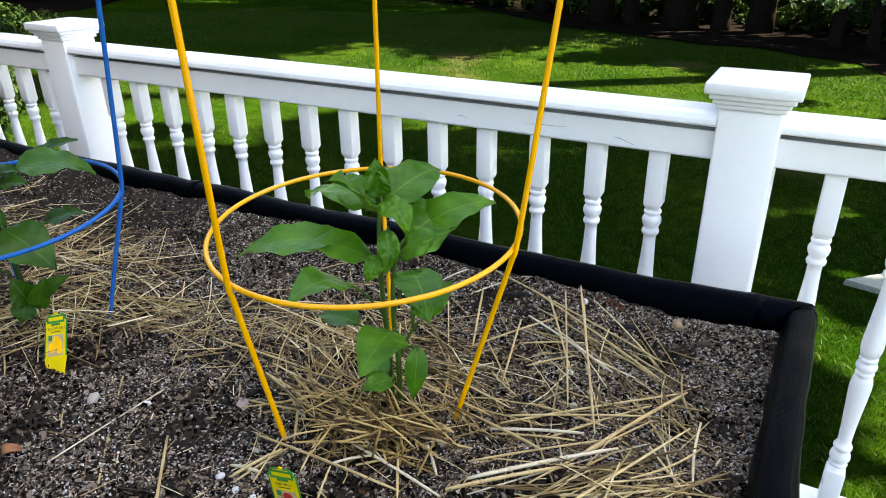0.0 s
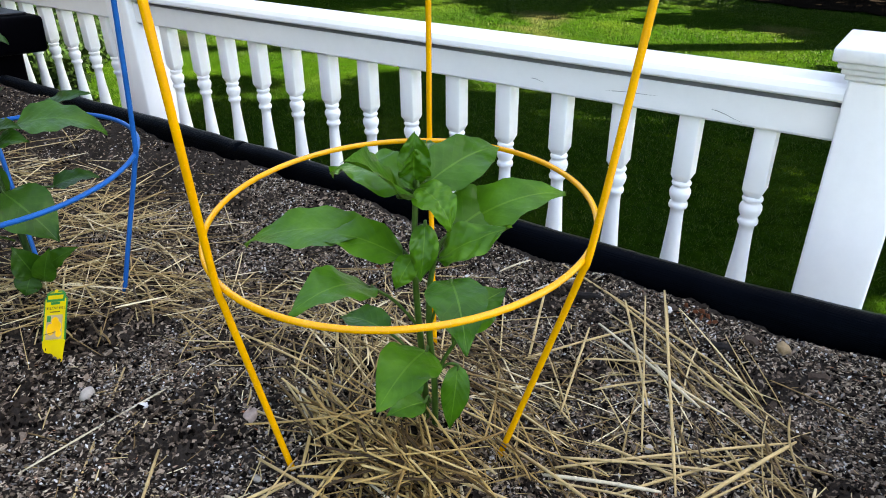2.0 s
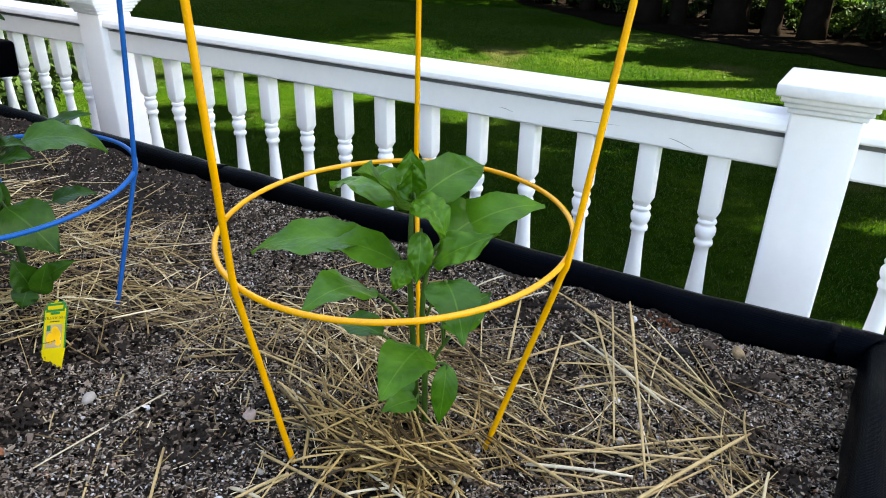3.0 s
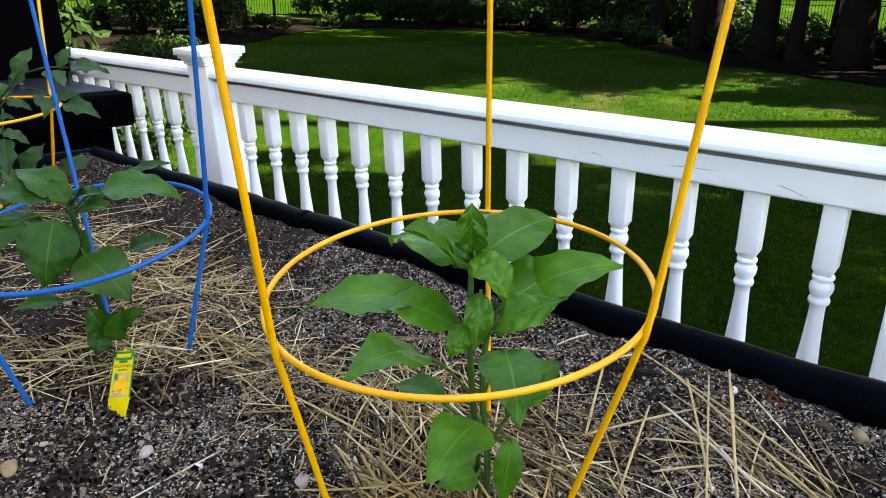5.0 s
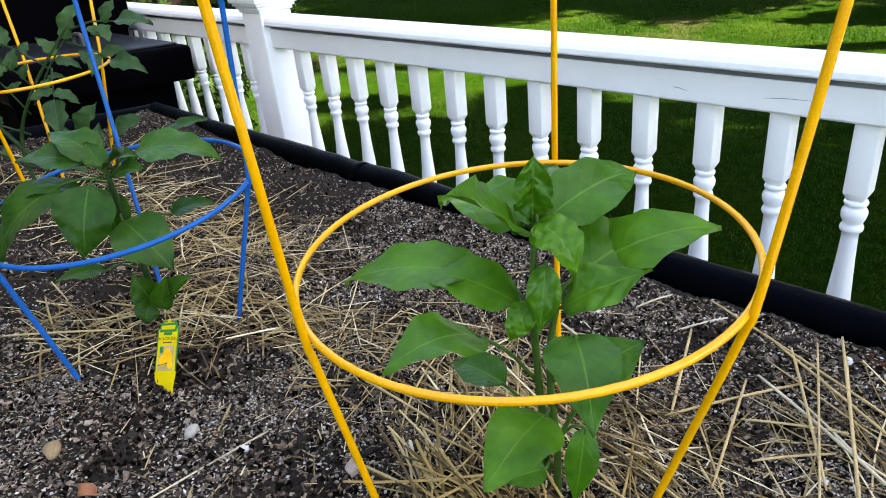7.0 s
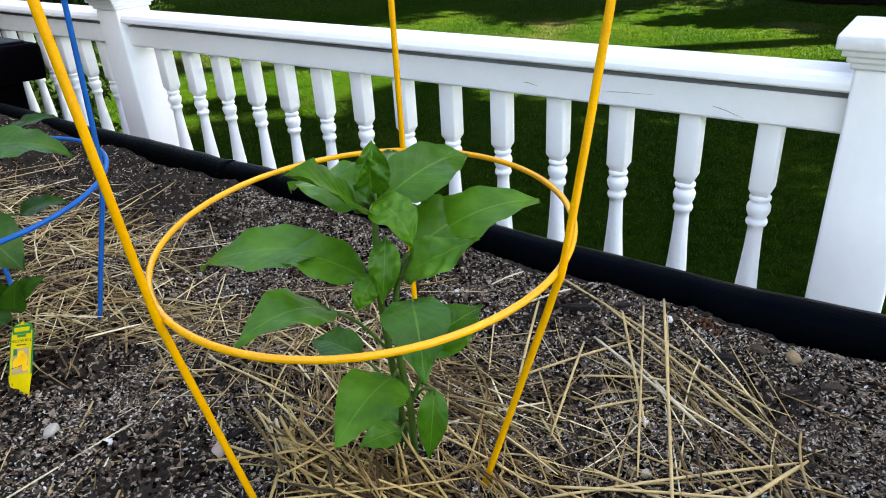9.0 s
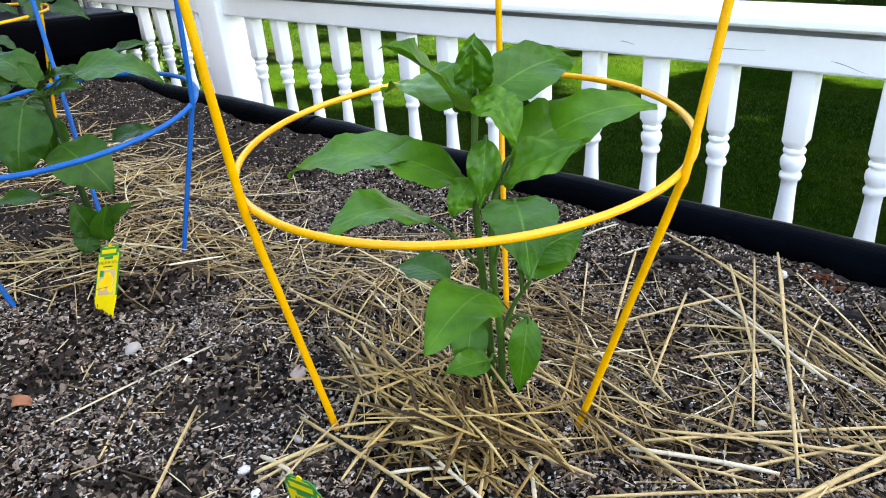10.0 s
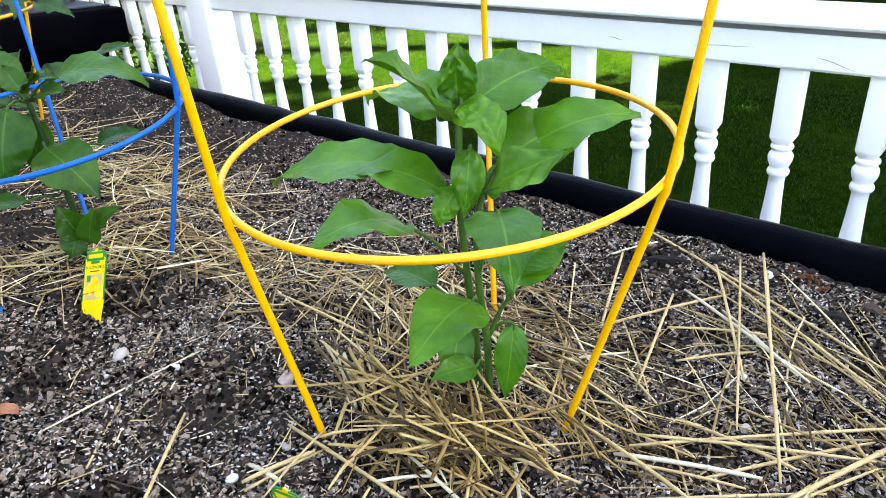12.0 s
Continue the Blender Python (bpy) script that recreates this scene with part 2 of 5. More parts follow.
def lawn_material():
    m, t, p = nodes_of("lawn_grass")
    col = ramp(t, noise_of(t, 0.8, 6, 0.65), [(0.25, (0.0030, 0.0150, 0.0012)), (0.5, (0.0076, 0.0225, 0.0020)), (0.75, (0.0165, 0.0335, 0.0036))])
    tuft = ramp(t, noise_of(t, 9, 4, 0.75), [(0.3, (0.35, 0.42, 0.3)), (0.7, (1.45, 1.4, 1.2))])
    col = mixed(t, col, tuft, 0.9, "MULTIPLY")
    fine = ramp(t, noise_of(t, 45, 5, 0.8), [(0.25, (0.35, 0.4, 0.3)), (0.75, (1.35, 1.3, 1.2))])
    col = mixed(t, col, fine, 0.9, "MULTIPLY")
    dry = ramp(t, noise_of(t, 0.33, 4, 0.55), [(0.60, (0, 0, 0)), (0.70, (1, 1, 1))])
    dry2 = mixed(t, (0, 0, 0), dry, 0.35)
    col = mixed(t, col, (0.075, 0.055, 0.03), dry2)
    t.links.new(col, p.inputs["Base Color"])
    p.inputs["Roughness"].default_value, p.inputs["Specular IOR Level"].default_value = 0.9, 0.0
    bumped(t, p, noise_of(t, 60, 5, 0.8), 1.0, 0.03)
    return m


LAWN = lawn_material()
BLADE = islands("grass_blade", [(0.0, (0.0028, 0.0130, 0.0013)), (0.5, (0.0128, 0.0355, 0.0032)), (0.88, (0.0300, 0.0560, 0.0068)), (1.0, (0.055, 0.066, 0.018))], 0.6, 30, 0.1, 0.001, None, 0.05)


# ---- mesh helpers ----
def part(name, bm, material, parent=None, label="", smooth=True):
    """One mesh object out of a bmesh, under a thing where a parent is given."""
    me = bpy.data.meshes.new(name)
    bmesh.ops.recalc_face_normals(bm, faces=bm.faces)
    for f in bm.faces:
        f.smooth = smooth
    bm.to_mesh(me)
    bm.free()
    me.materials.append(material)
    ob = new(name, me)
    if parent:
        ob.parent = parent
    if label:
        ob["label"] = label
    return ob


def thing(name, label, category, group="", kind="", at=(0, 0, 0)):
    ob = new(name)
    ob.location = at
    ob.empty_display_size = 0.05
    return tagged(ob, label, category, group, kind)


def box(bm, lo, hi, bevel=0.0, seg=2):
    c = [(a + b) / 2 for a, b in zip(lo, hi)]
    s = [b - a for a, b in zip(lo, hi)]
    made = bmesh.ops.create_cube(bm, size=1, matrix=Matrix.Translation(c) @ Matrix.Diagonal((*s, 1)))
    if bevel:
        edges = {e for v in made["verts"] for e in v.link_edges}
        bmesh.ops.bevel(bm, geom=list(edges), offset=bevel, segments=seg, affect="EDGES", profile=0.5)


def tube(bm, pts, radii, seg=10, cap=True):
    """A round bar along a line of points."""
    pts = [Vector(p) for p in pts]
    if isinstance(radii, (int, float)):
        radii = [radii] * len(pts)
    rings, side = [], None
    for k, p in enumerate(pts):
        d = (pts[min(k + 1, len(pts) - 1)] - pts[max(k - 1, 0)]).normalized()
        if side is None:
            side = d.orthogonal().normalized()
        side = (side - d * side.dot(d)).normalized()
        up = d.cross(side)
        rings.append([bm.verts.new(p + float(radii[k]) * (math.cos(a) * side + math.sin(a) * up)) for a in (2 * math.pi * j / seg for j in range(seg))])
    for a, b in zip(rings, rings[1:]):
        for j in range(seg):
            bm.faces.new((a[j], a[(j + 1) % seg], b[(j + 1) % seg], b[j]))
    if cap:
        bm.faces.new(rings[0][::-1])
        bm.faces.new(rings[-1])


def loop_tube(bm, pts, r, seg=10):
    """A closed round bar."""
    pts = [Vector(p) for p in pts]
    n = len(pts)
    mid = sum(pts, Vector()) / n
    rings = []
    for k, p in enumerate(pts):
        d = (pts[(k + 1) % n] - pts[k - 1]).normalized()
        side = (p - mid)
        side = (side - d * side.dot(d)).normalized()
        up = d.cross(side)
        rings.append([bm.verts.new(p + r * (math.cos(a) * side + math.sin(a) * up)) for a in (2 * math.pi * j / seg for j in range(seg))])
    for k in range(n):
        a, b = rings[k], rings[(k + 1) % n]
        for j in range(seg):
            bm.faces.new((a[j], a[(j + 1) % seg], b[(j + 1) % seg], b[j]))


def smooth_line(pts, per=6):
    """Points of a soft curve through the given ones."""
    pts = [Vector(p) for p in pts]
    out = []
    for k in range(len(pts) - 1):
        p0, p1, p2, p3 = pts[max(k - 1, 0)], pts[k], pts[k + 1], pts[min(k + 2, len(pts) - 1)]
        for j in range(per):
            s = j / per
            out.append(0.5 * (2 * p1 + (p2 - p0) * s + (2 * p0 - 5 * p1 + 4 * p2 - p3) * s * s + (3 * p1 - p0 - 3 * p2 + p3) * s ** 3))
    return out + [pts[-1]]


def lathe(bm, profile, seg=20, at=(0, 0)):
    rings = []
    for r, z in profile:
        rings.append([bm.verts.new((at[0] + r * math.cos(2 * math.pi * j / seg), at[1] + r * math.sin(2 * math.pi * j / seg), z)) for j in range(seg)])
    for a, b in zip(rings, rings[1:]):
        for j in range(seg):
            bm.faces.new((a[j], a[(j + 1) % seg], b[(j + 1) % seg], b[j]))
    bm.faces.new(rings[0][::-1])
    bm.faces.new(rings[-1])


def extrude_x(bm, profile, x0, x1):
    """A closed profile of (y, z) drawn out along x, with ends."""
    a = [bm.verts.new((x0, y, z)) for y, z in profile]
    b = [bm.verts.new((x1, y, z)) for y, z in profile]
    n = len(profile)
    for j in range(n):
        bm.faces.new((a[j], a[(j + 1) % n], b[(j + 1) % n], b[j]))
    bm.faces.new(a[::-1])
    bm.faces.new(b)


def joined(name, verts, faces, material, parent=None, label="", smooth=False):
    me = bpy.data.meshes.new(name)
    me.from_pydata(verts, [], faces)
    me.update()
    if smooth:
        me.polygons.foreach_set("use_smooth", [True] * len(me.polygons))
    me.materials.append(material)
    ob = new(name, me)
    if parent:
        ob.parent = parent
    if label:
        ob["label"] = label
    return ob


rng = np.random.default_rng(7)

# ---- the lawn, to the horizon ----
DECK_Z = -0.66


def ground_z(x, y):
    d = math.hypot(x + 1, y)
    z = -1.20 + 0.034 * max(0.0, d - 7) + 0.05 * min(90.0, max(0.0, d - 32))
    return z + 0.05 * noise.noise((x * 0.25, y * 0.25, 0)) * min(1, d / 4)


def build_lawn():
    radii = [0, 0.5, 1, 1.6, 2.3, 3.1, 4, 5, 6.2, 7.6, 9.2, 11, 13, 15.5, 18.5, 22, 26, 31, 37, 44, 53, 65, 85, 120, 200, 400, 900]
    seg = 96
    verts, faces = [(-1, 0, -1.2)], []
    for r in radii[1:]:
        for j in range(seg):
            x, y = -1 + r * math.cos(2 * math.pi * j / seg), r * math.sin(2 * math.pi * j / seg)
            verts.append((x, y, ground_z(x, y)))
    for j in range(seg):
        faces.append((0, 1 + j, 1 + (j + 1) % seg))
    for k in range(len(radii) - 2):
        a, b = 1 + k * seg, 1 + (k + 1) * seg
        for j in range(seg):
            faces.append((a + j, b + j, b + (j + 1) % seg, a + (j + 1) % seg))
    ob = joined("ground", verts, faces, LAWN, smooth=True)
    tagged(ob, "mown green lawn with thin dry patches", "lawn", kind="structure")


build_lawn()


def build_blades(count):
    """Single blades of the near lawn, thinning with distance."""
    r = 1.1 + 20.0 * rng.random(count) ** 0.85
    a = radians(35) + radians(136) * rng.random(count)
    x, y = 0.1 + r * np.cos(a), -1.2 + r * np.sin(a)
    ok = y > 0.12
    x, y, r = x[ok], y[ok], r[ok]
    n = len(x)
    z = np.array([ground_z(p, q) for p, q in zip(x, y)]) - 0.004
    w = (0.0013 + 0.0009 * rng.random(n)) * (1 + r / 8)
    h = 0.014 + 0.022 * rng.random(n)
    t = rng.random(n) * 2 * np.pi
    lean = 1.5 * h * rng.random(n)
    la = rng.random(n) * 2 * np.pi
    v = np.empty((n, 3, 3))
    v[:, 0] = np.stack([x - w * np.cos(t), y - w * np.sin(t), z], 1)
    v[:, 1] = np.stack([x + w * np.cos(t), y + w * np.sin(t), z], 1)
    v[:, 2] = np.stack([x + lean * np.cos(la), y + lean * np.sin(la), z + h], 1)
    ob = joined("grass", v.reshape(-1, 3).tolist(), np.arange(3 * n).reshape(-1, 3).tolist(), BLADE)
    tagged(ob, "short green grass blades of the lawn", "grass", kind="stuff")


build_blades(640000)


# ---- deck and white railing ----
def build_deck():
    ob = thing("floor", "grey wooden deck floor under the planter", "deck", kind="structure")
    w = 0.14
    for k in range(18):
        bm = bmesh.new()
        y1 = 0.12 - k * (w + 0.006)
        box(bm, (-4.6, y1 - w, DECK_Z - 0.03), (2.05, y1, DECK_Z), 0.003, 1)
        part("deck_board", bm, DECK, ob, smooth=False)
    bm = bmesh.new()
    box(bm, (-4.6, 0.06, DECK_Z - 0.5), (2.05, 0.115, DECK_Z - 0.031))
    part("rim_joist", bm, DECK, ob, smooth=False)


build_deck()
RAIL_Y = 0.003
PITCH = 0.12
POST_X = 0.0275
BAY = 13 * PITCH + 2 * 0.1475

# the railing leans a little towards the bed
LEAN = Matrix.Translation((0, RAIL_Y, -0.19)) @ Matrix.Rotation(radians(3.7), 4, "X") @ Matrix.Translation((0, -RAIL_Y, 0.19))


def post_at(x):
    ob = thing("railing_post", "square white vinyl railing post with a moulded flat cap", "railing post", "railing posts", at=(x, RAIL_Y, DECK_Z))
    h = 0.235 - DECK_Z
    bm = bmesh.new()
    box(bm, (-0.051, -0.051, 0), (0.051, 0.051, h), 0.005, 3)
    part("shaft", bm, VINYL, ob)
    cap = bmesh.new()
    box(cap, (-0.075, -0.075, h + 0.027), (0.075, 0.075, h + 0.047), 0.003, 2)
    part("cap", cap, VINYL_RIM, ob)
    for n, (half, z0, z1) in enumerate(((0.056, 0.0, 0.009), (0.0615, 0.009, 0.0175), (0.0675, 0.0175, 0.027))):
        m = bmesh.new()
        box(m, (-half, -half, h + z0), (half, half, h + z1 + 0.0005), 0.0028, 2)
        part("moulding", m, VINYL_RIM, ob)
    ob.matrix_world = LEAN @ pose(x, RAIL_Y, DECK_Z)
    return ob


first_post = post_at(POST_X)
for k in (-2, -1, 1):
    copy_thing(first_post, LEAN @ pose(POST_X + k * BAY, RAIL_Y, DECK_Z))


def rails_between(x0, x1):
    """A bay: the moulded top rail and the bottom rail, each one length between two posts."""
    ob = thing("top_rail", "white vinyl railing top rail with a rounded lip", "railing", "top rails", at=(0, 0, 0))
    bm = bmesh.new()
    y = RAIL_Y
    lip = [(-0.0365, 0.1985), (-0.0365, 0.2005), (-0.044, 0.2012), (-0.0465, 0.204), (-0.0455, 0.212), (-0.041, 0.2205), (-0.030, 0.2245), (0.030, 0.2245), (0.041, 0.2205), (0.0455, 0.212), (0.0455, 0.204), (0.043, 0.2015), (0.0365, 0.2005), (0.0365, 0.1985)]
    extrude_x(bm, [(y + a, b) for a, b in lip], x0, x1)
    part("lip", bm, VINYL, ob, smooth=False)
    web = bmesh.new()
    body = [(-0.031, 0.1895), (-0.031, 0.142), (-0.027, 0.138), (0.027, 0.138), (0.031, 0.142), (0.031, 0.1895)]
    extrude_x(web, [(y + a, b) for a, b in body], x0, x1)
    part("web", web, VINYL, ob, smooth=False)
    # Groove strip painted grey in place of the lip's shadow.
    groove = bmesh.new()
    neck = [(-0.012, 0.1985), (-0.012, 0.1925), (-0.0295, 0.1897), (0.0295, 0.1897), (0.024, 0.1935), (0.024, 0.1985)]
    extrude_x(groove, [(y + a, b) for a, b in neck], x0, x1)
    part("groove", groove, GROOVE_SHADE, ob, "groove under the lip, shade put into its grey", smooth=False)
    low = bmesh.new()
    box(low, (x0, y - 0.027, -0.590), (x1, y + 0.027, -0.545), 0.004, 2)
    ob.matrix_world = LEAN
    bottom = tagged(part("bottom_rail", low, VINYL), "white vinyl bottom rail of the railing", "railing", "bottom rails")
    bottom.matrix_world = LEAN


def baluster_at(x):
    ob = thing("baluster", "white turned vinyl baluster with bead rings", "baluster", "balusters of the railing", at=(x, RAIL_Y, 0))
    top = bmesh.new()
    box(top, (-0.0172, -0.0172, 0.0262), (0.0172, 0.0172, 0.1385), 0.0025, 2)
    low = bmesh.ops.extrude_face_region(top, geom=[f for f in top.faces if f.normal.z < -0.9])
    for v in low["geom"]:
        if isinstance(v, bmesh.types.BMVert):
            v.co.z -= 0.011
            v.co.x *= 0.68
            v.co.y *= 0.68
    part("square_block", top, VINYL, ob)
    half = [(0.0120, 0.0160), (0.0160, 0.0145), (0.0172, 0.0115), (0.0160, 0.0080), (0.0135, 0.0060), (0.0150, 0.0030), (0.0180, -0.0015), (0.0186, -0.0060), (0.0175, -0.0130), (0.0148, -0.0195), (0.0130, -0.0235), (0.0158, -0.0260), (0.0170, -0.0305), (0.0158, -0.0350), (0.0122, -0.0375), (0.0120, -0.0500), (0.0132, -0.0800), (0.0152, -0.1150), (0.0175, -0.1480), (0.0186, -0.1680), (0.0182, -0.1820), (0.0160, -0.1930), (0.0130, -0.1965), (0.0155, -0.1990), (0.0162, -0.2020), (0.0155, -0.2050), (0.0132, -0.2070), (0.0160, -0.2105), (0.0180, -0.2150)]
    mid = -0.2175
    turned = bmesh.new()
    lathe(turned, half + [(r, 2 * mid - z) for r, z in half[::-1]], 18)
    part("turned_spindle", turned, VINYL, ob)
    foot = bmesh.new()
    z1 = 2 * mid - 0.0262
    box(foot, (-0.0172, -0.0172, -0.5455), (0.0172, 0.0172, z1), 0.0025, 2)
    part("foot_block", foot, VINYL, ob)
    ob.matrix_world = LEAN @ pose(x, RAIL_Y, 0)
    return ob


model = None
for k in range(-3, 1):
    x0, x1 = POST_X + k * BAY + 0.051, POST_X + (k + 1) * BAY - 0.051
    if x1 < -4.6 + 0.3 and k < -2:
        continue
    rails_between(x0, x1)
    for j in range(14):
        x = POST_X + k * BAY + 0.1475 + j * PITCH
        if model is None:
            model = baluster_at(x)
        else:
            copy_thing(model, LEAN @ pose(x, RAIL_Y, 0))


def scratch(x, z, length, tilt):
    bm = bmesh.new()
    pts = [(x + length * s, RAIL_Y - 0.0312, z + tilt * s * length + 0.0012 * math.sin(5 * s)) for s in (0, 0.2, 0.45, 0.7, 1)]
    tube(bm, pts, [0.0001, 0.0006, 0.0005, 0.0004, 0.0001], 5)
    tagged(part("scratch", bm, SCRATCH), "thin grey scratch in the white rail", "scratch").matrix_world = LEAN


scratch(-0.536, 0.161, 0.030, -0.08)
scratch(-0.386, 0.160, 0.092, 0.07)
scratch(-0.205, 0.158, 0.05, -0.25)

# ---- raised bed ----
BX0, BX1, BY0, BY1 = -1.790, 0.160, -1.345, -0.416
RIM = 0.041


def wob(s, seed, amp):
    return amp * (noise.noise((s * 5.0, seed, 0.3)) + 0.6 * noise.noise((s * 17.0, seed + 4, 0.7)))


def bed_side(a, b, seed, wide):
    """One fabric side: a padded rim over a rod, an inner fall to the soil and a slightly bellied outer wall. a to b along the rim's middle; inside lies to the right."""
    a, b = Vector((*a, 0)), Vector((*b, 0))
    d = (b - a).normalized()
    inw = Vector((d.y, -d.x, 0))
    n = max(8, int((b - a).length / 0.018))
    prof = [(1.2, -0.09), (1.2, -0.03), (1.15, 0.004), (1.08, 0.020), (0.92, 0.0305), (0.55, 0.0385), (0.0, RIM), (-0.5, 0.0395), (-0.85, 0.034), (-1.0, 0.024), (-1.05, 0.002), (-1.35, -0.12), (-1.9, -0.32), (-1.8, -0.52), (-1.1, DECK_Z + 0.002)]
    prof = [(u * wide, z) for u, z in prof]
    bm = bmesh.new()
    rows = []
    for k in range(n + 1):
        s = (b - a).length * k / n
        base = a + d * s
        row = []
        for m, (off, z) in enumerate(prof):
            fade = min(1.0, 6.0 * min(k, n - k) / n)
            o = off + wob(s + m * 0.013, seed, 0.0035 if m < 11 else 0.012) * fade
            zz = z + (wob(s, seed + 9, 0.004) * fade if 0 < m < 11 else 0)
            if 0 < m < 11:
                zz += 0.011 * min(1.0, max(0.0, (base.x + 0.04) / 0.18)) * min(1.0, max(0.0, (base.y + 0.95) / 0.4))
            row.append(bm.verts.new(base + (inw * o + d * (o if k == 0 else -o if k == n else 0)) + Vector((0, 0, zz))))
        rows.append(row)
    for r0, r1 in zip(rows, rows[1:]):
        for m in range(len(prof) - 1):
            bm.faces.new((r0[m], r0[m + 1], r1[m + 1], r1[m]))
    return bm


bed = thing("raised_garden_bed", "black woven fabric raised garden bed full of soil", "raised bed", at=(0, 0, 0))
for (p, q, sd) in (((BX0, BY1), (BX1, BY1), 1), ((BX1, BY1), (BX1, BY0), 2), ((BX1, BY0), (BX0, BY0), 3), ((BX0, BY0), (BX0, BY1), 4)):
    side = part("side_panel", bed_side(p, q, sd, 0.018 if sd % 2 == 0 else 0.017), FABRIC, bed)
    sol = side.modifiers.new("thickness", "SOLIDIFY")
    sol.thickness, sol.offset = 0.0025, -1
    # corner pad
    bm = bmesh.new()
    up = 0.011 if sd == 1 else 0.0
    tube(bm, [(q[0], q[1], -0.05), (q[0], q[1], 0.020 + up), (q[0], q[1], 0.034 + up), (q[0], q[1], 0.0415 + up)], [0.021, 0.0205, 0.017, 0.007], 14)
    part("corner_pad", bm, FABRIC, bed)
for sx in (-0.94, -0.20, 0.085):
    bm = bmesh.new()
    n = 7
    ring = [(0.0225, -0.01), (0.0205, 0.019), (0.0170, 0.0315), (0.0095, 0.0405), (0.0, 0.0428), (-0.009, 0.0412), (-0.0155, 0.0350), (-0.0185, 0.024), (-0.0195, 0.0)]
    rows = []
    for k in range(n + 1):
        s = sx + 0.035 * k / n + 0.004 * math.sin(3 * k)
        puff = 1.0 + 0.05 * math.sin(math.pi * k / n)
        raised = 0.011 * min(1.0, max(0.0, (s + 0.04) / 0.18))
        rows.append([bm.verts.new((s, BY1 - o * puff, z * puff + raised)) for o, z in ring])
    for r0, r1 in zip(rows, rows[1:]):
        for m in range(len(ring) - 1):
            bm.faces.new((r0[m], r0[m + 1], r1[m + 1], r1[m]))
    part("seam_sleeve", bm, FABRIC, bed)

# ---- soil ----
rng = np.random.default_rng(21)
_w = rng.normal(size=(26, 2))
_f = np.r_[np.full(6, 7.0), np.full(8, 28.0), np.full(12, 85.0)]
_w = _w / np.linalg.norm(_w, axis=1)[:, None] * (_f * rng.uniform(0.7, 1.4, 26))[:, None]
_p = rng.uniform(0, 6.28, 26)
_a = np.r_[np.full(6, 0.0032), np.full(8, 0.0017), np.full(12, 0.0007)]


def soil_h(x, y):
    x, y = np.asarray(x, float), np.asarray(y, float)
    h = sum(a * np.sin(w[0] * x + w[1] * y + p) for a, w, p in zip(_a, _w, _p))
    far = np.clip((-0.95 - x) / 0.65, 0, 1)
    edge = np.clip((y + 0.56) / 0.1, 0, 1)
    return h - 0.006 + 0.014 * far * far * (3 - 2 * far) + (0.021 + 0.007 * np.clip((-0.4 - x) / 0.5, 0, 1) + 0.009 * np.clip((x + 0.45) / 0.3, 0, 1)) * edge


def build_soil():
    xs = np.r_[np.arange(-1.772, -0.75, 0.009), np.arange(-0.75, 0.146, 0.0042)]
    ys = np.r_[np.arange(-1.325, -1.12, 0.01), np.arange(-1.12, -0.4405, 0.0042)]
    gx, gy = np.meshgrid(xs, ys)
    gz = soil_h(gx, gy) + rng.normal(0, 0.0011, gx.shape)
    v = np.stack([gx, gy, gz], -1).reshape(-1, 3)
    nx, ny = len(xs), len(ys)
    i = (np.arange(ny - 1)[:, None] * nx + np.arange(nx - 1)[None]).ravel()
    f = np.stack([i, i + 1, i + nx + 1, i + nx], 1)
    tagged(joined("soil", v.tolist(), f.tolist(), SOIL, smooth=True), "dark crumbly potting soil filling the raised bed", "soil", kind="stuff")


build_soil()


def spread(n, near=0.72):
    """Places over the bed, most of them where the camera passes."""
    m = int(n * near)
    x = np.r_[rng.uniform(-0.85, 0.138, m), rng.uniform(-1.77, 0.138, n - m)]
    y = np.r_[rng.uniform(-1.12, -0.452, m), rng.uniform(-1.32, -0.452, n - m)]
    return x, y


def turns(n, tilt):
    """Turns about a random upright angle with a random small tilt."""
    a = rng.uniform(0, 2 * np.pi, n)
    b, c = rng.normal(0, tilt, n), rng.normal(0, tilt, n)
    ca, sa, cb, sb, cc, sc = np.cos(a), np.sin(a), np.cos(b), np.sin(b), np.cos(c), np.sin(c)
    one, zero = np.ones(n), np.zeros(n)
    rz = np.stack([np.stack([ca, -sa, zero], -1), np.stack([sa, ca, zero], -1), np.stack([zero, zero, one], -1)], 1)
    ry = np.stack([np.stack([cb, zero, sb], -1), np.stack([zero, one, zero], -1), np.stack([-sb, zero, cb], -1)], 1)
    rx = np.stack([np.stack([one, zero, zero], -1), np.stack([zero, cc, -sc], -1), np.stack([zero, sc, cc], -1)], 1)
    return rz @ ry @ rx


CUBE_V = np.array([(sx, sy, sz) for sx in (-1, 1) for sy in (-1, 1) for sz in (-1, 1)], float)
CUBE_F = np.array([(0, 1, 3, 2), (4, 6, 7, 5), (0, 4, 5, 1), (2, 3, 7, 6), (0, 2, 6, 4), (1, 5, 7, 3)])
OCT_V = np.array([(1, 0, 0), (-1, 0, 0), (0, 1, 0), (0, -1, 0), (0, 0, 1), (0, 0, -1), (0.62, 0.62, 0.45), (-0.62, -0.62, 0.45)], float)[:6]
OCT_F = np.array([(0, 2, 4), (2, 1, 4), (1, 3, 4), (3, 0, 4), (2, 0, 5), (1, 2, 5), (3, 1, 5), (0, 3, 5)])


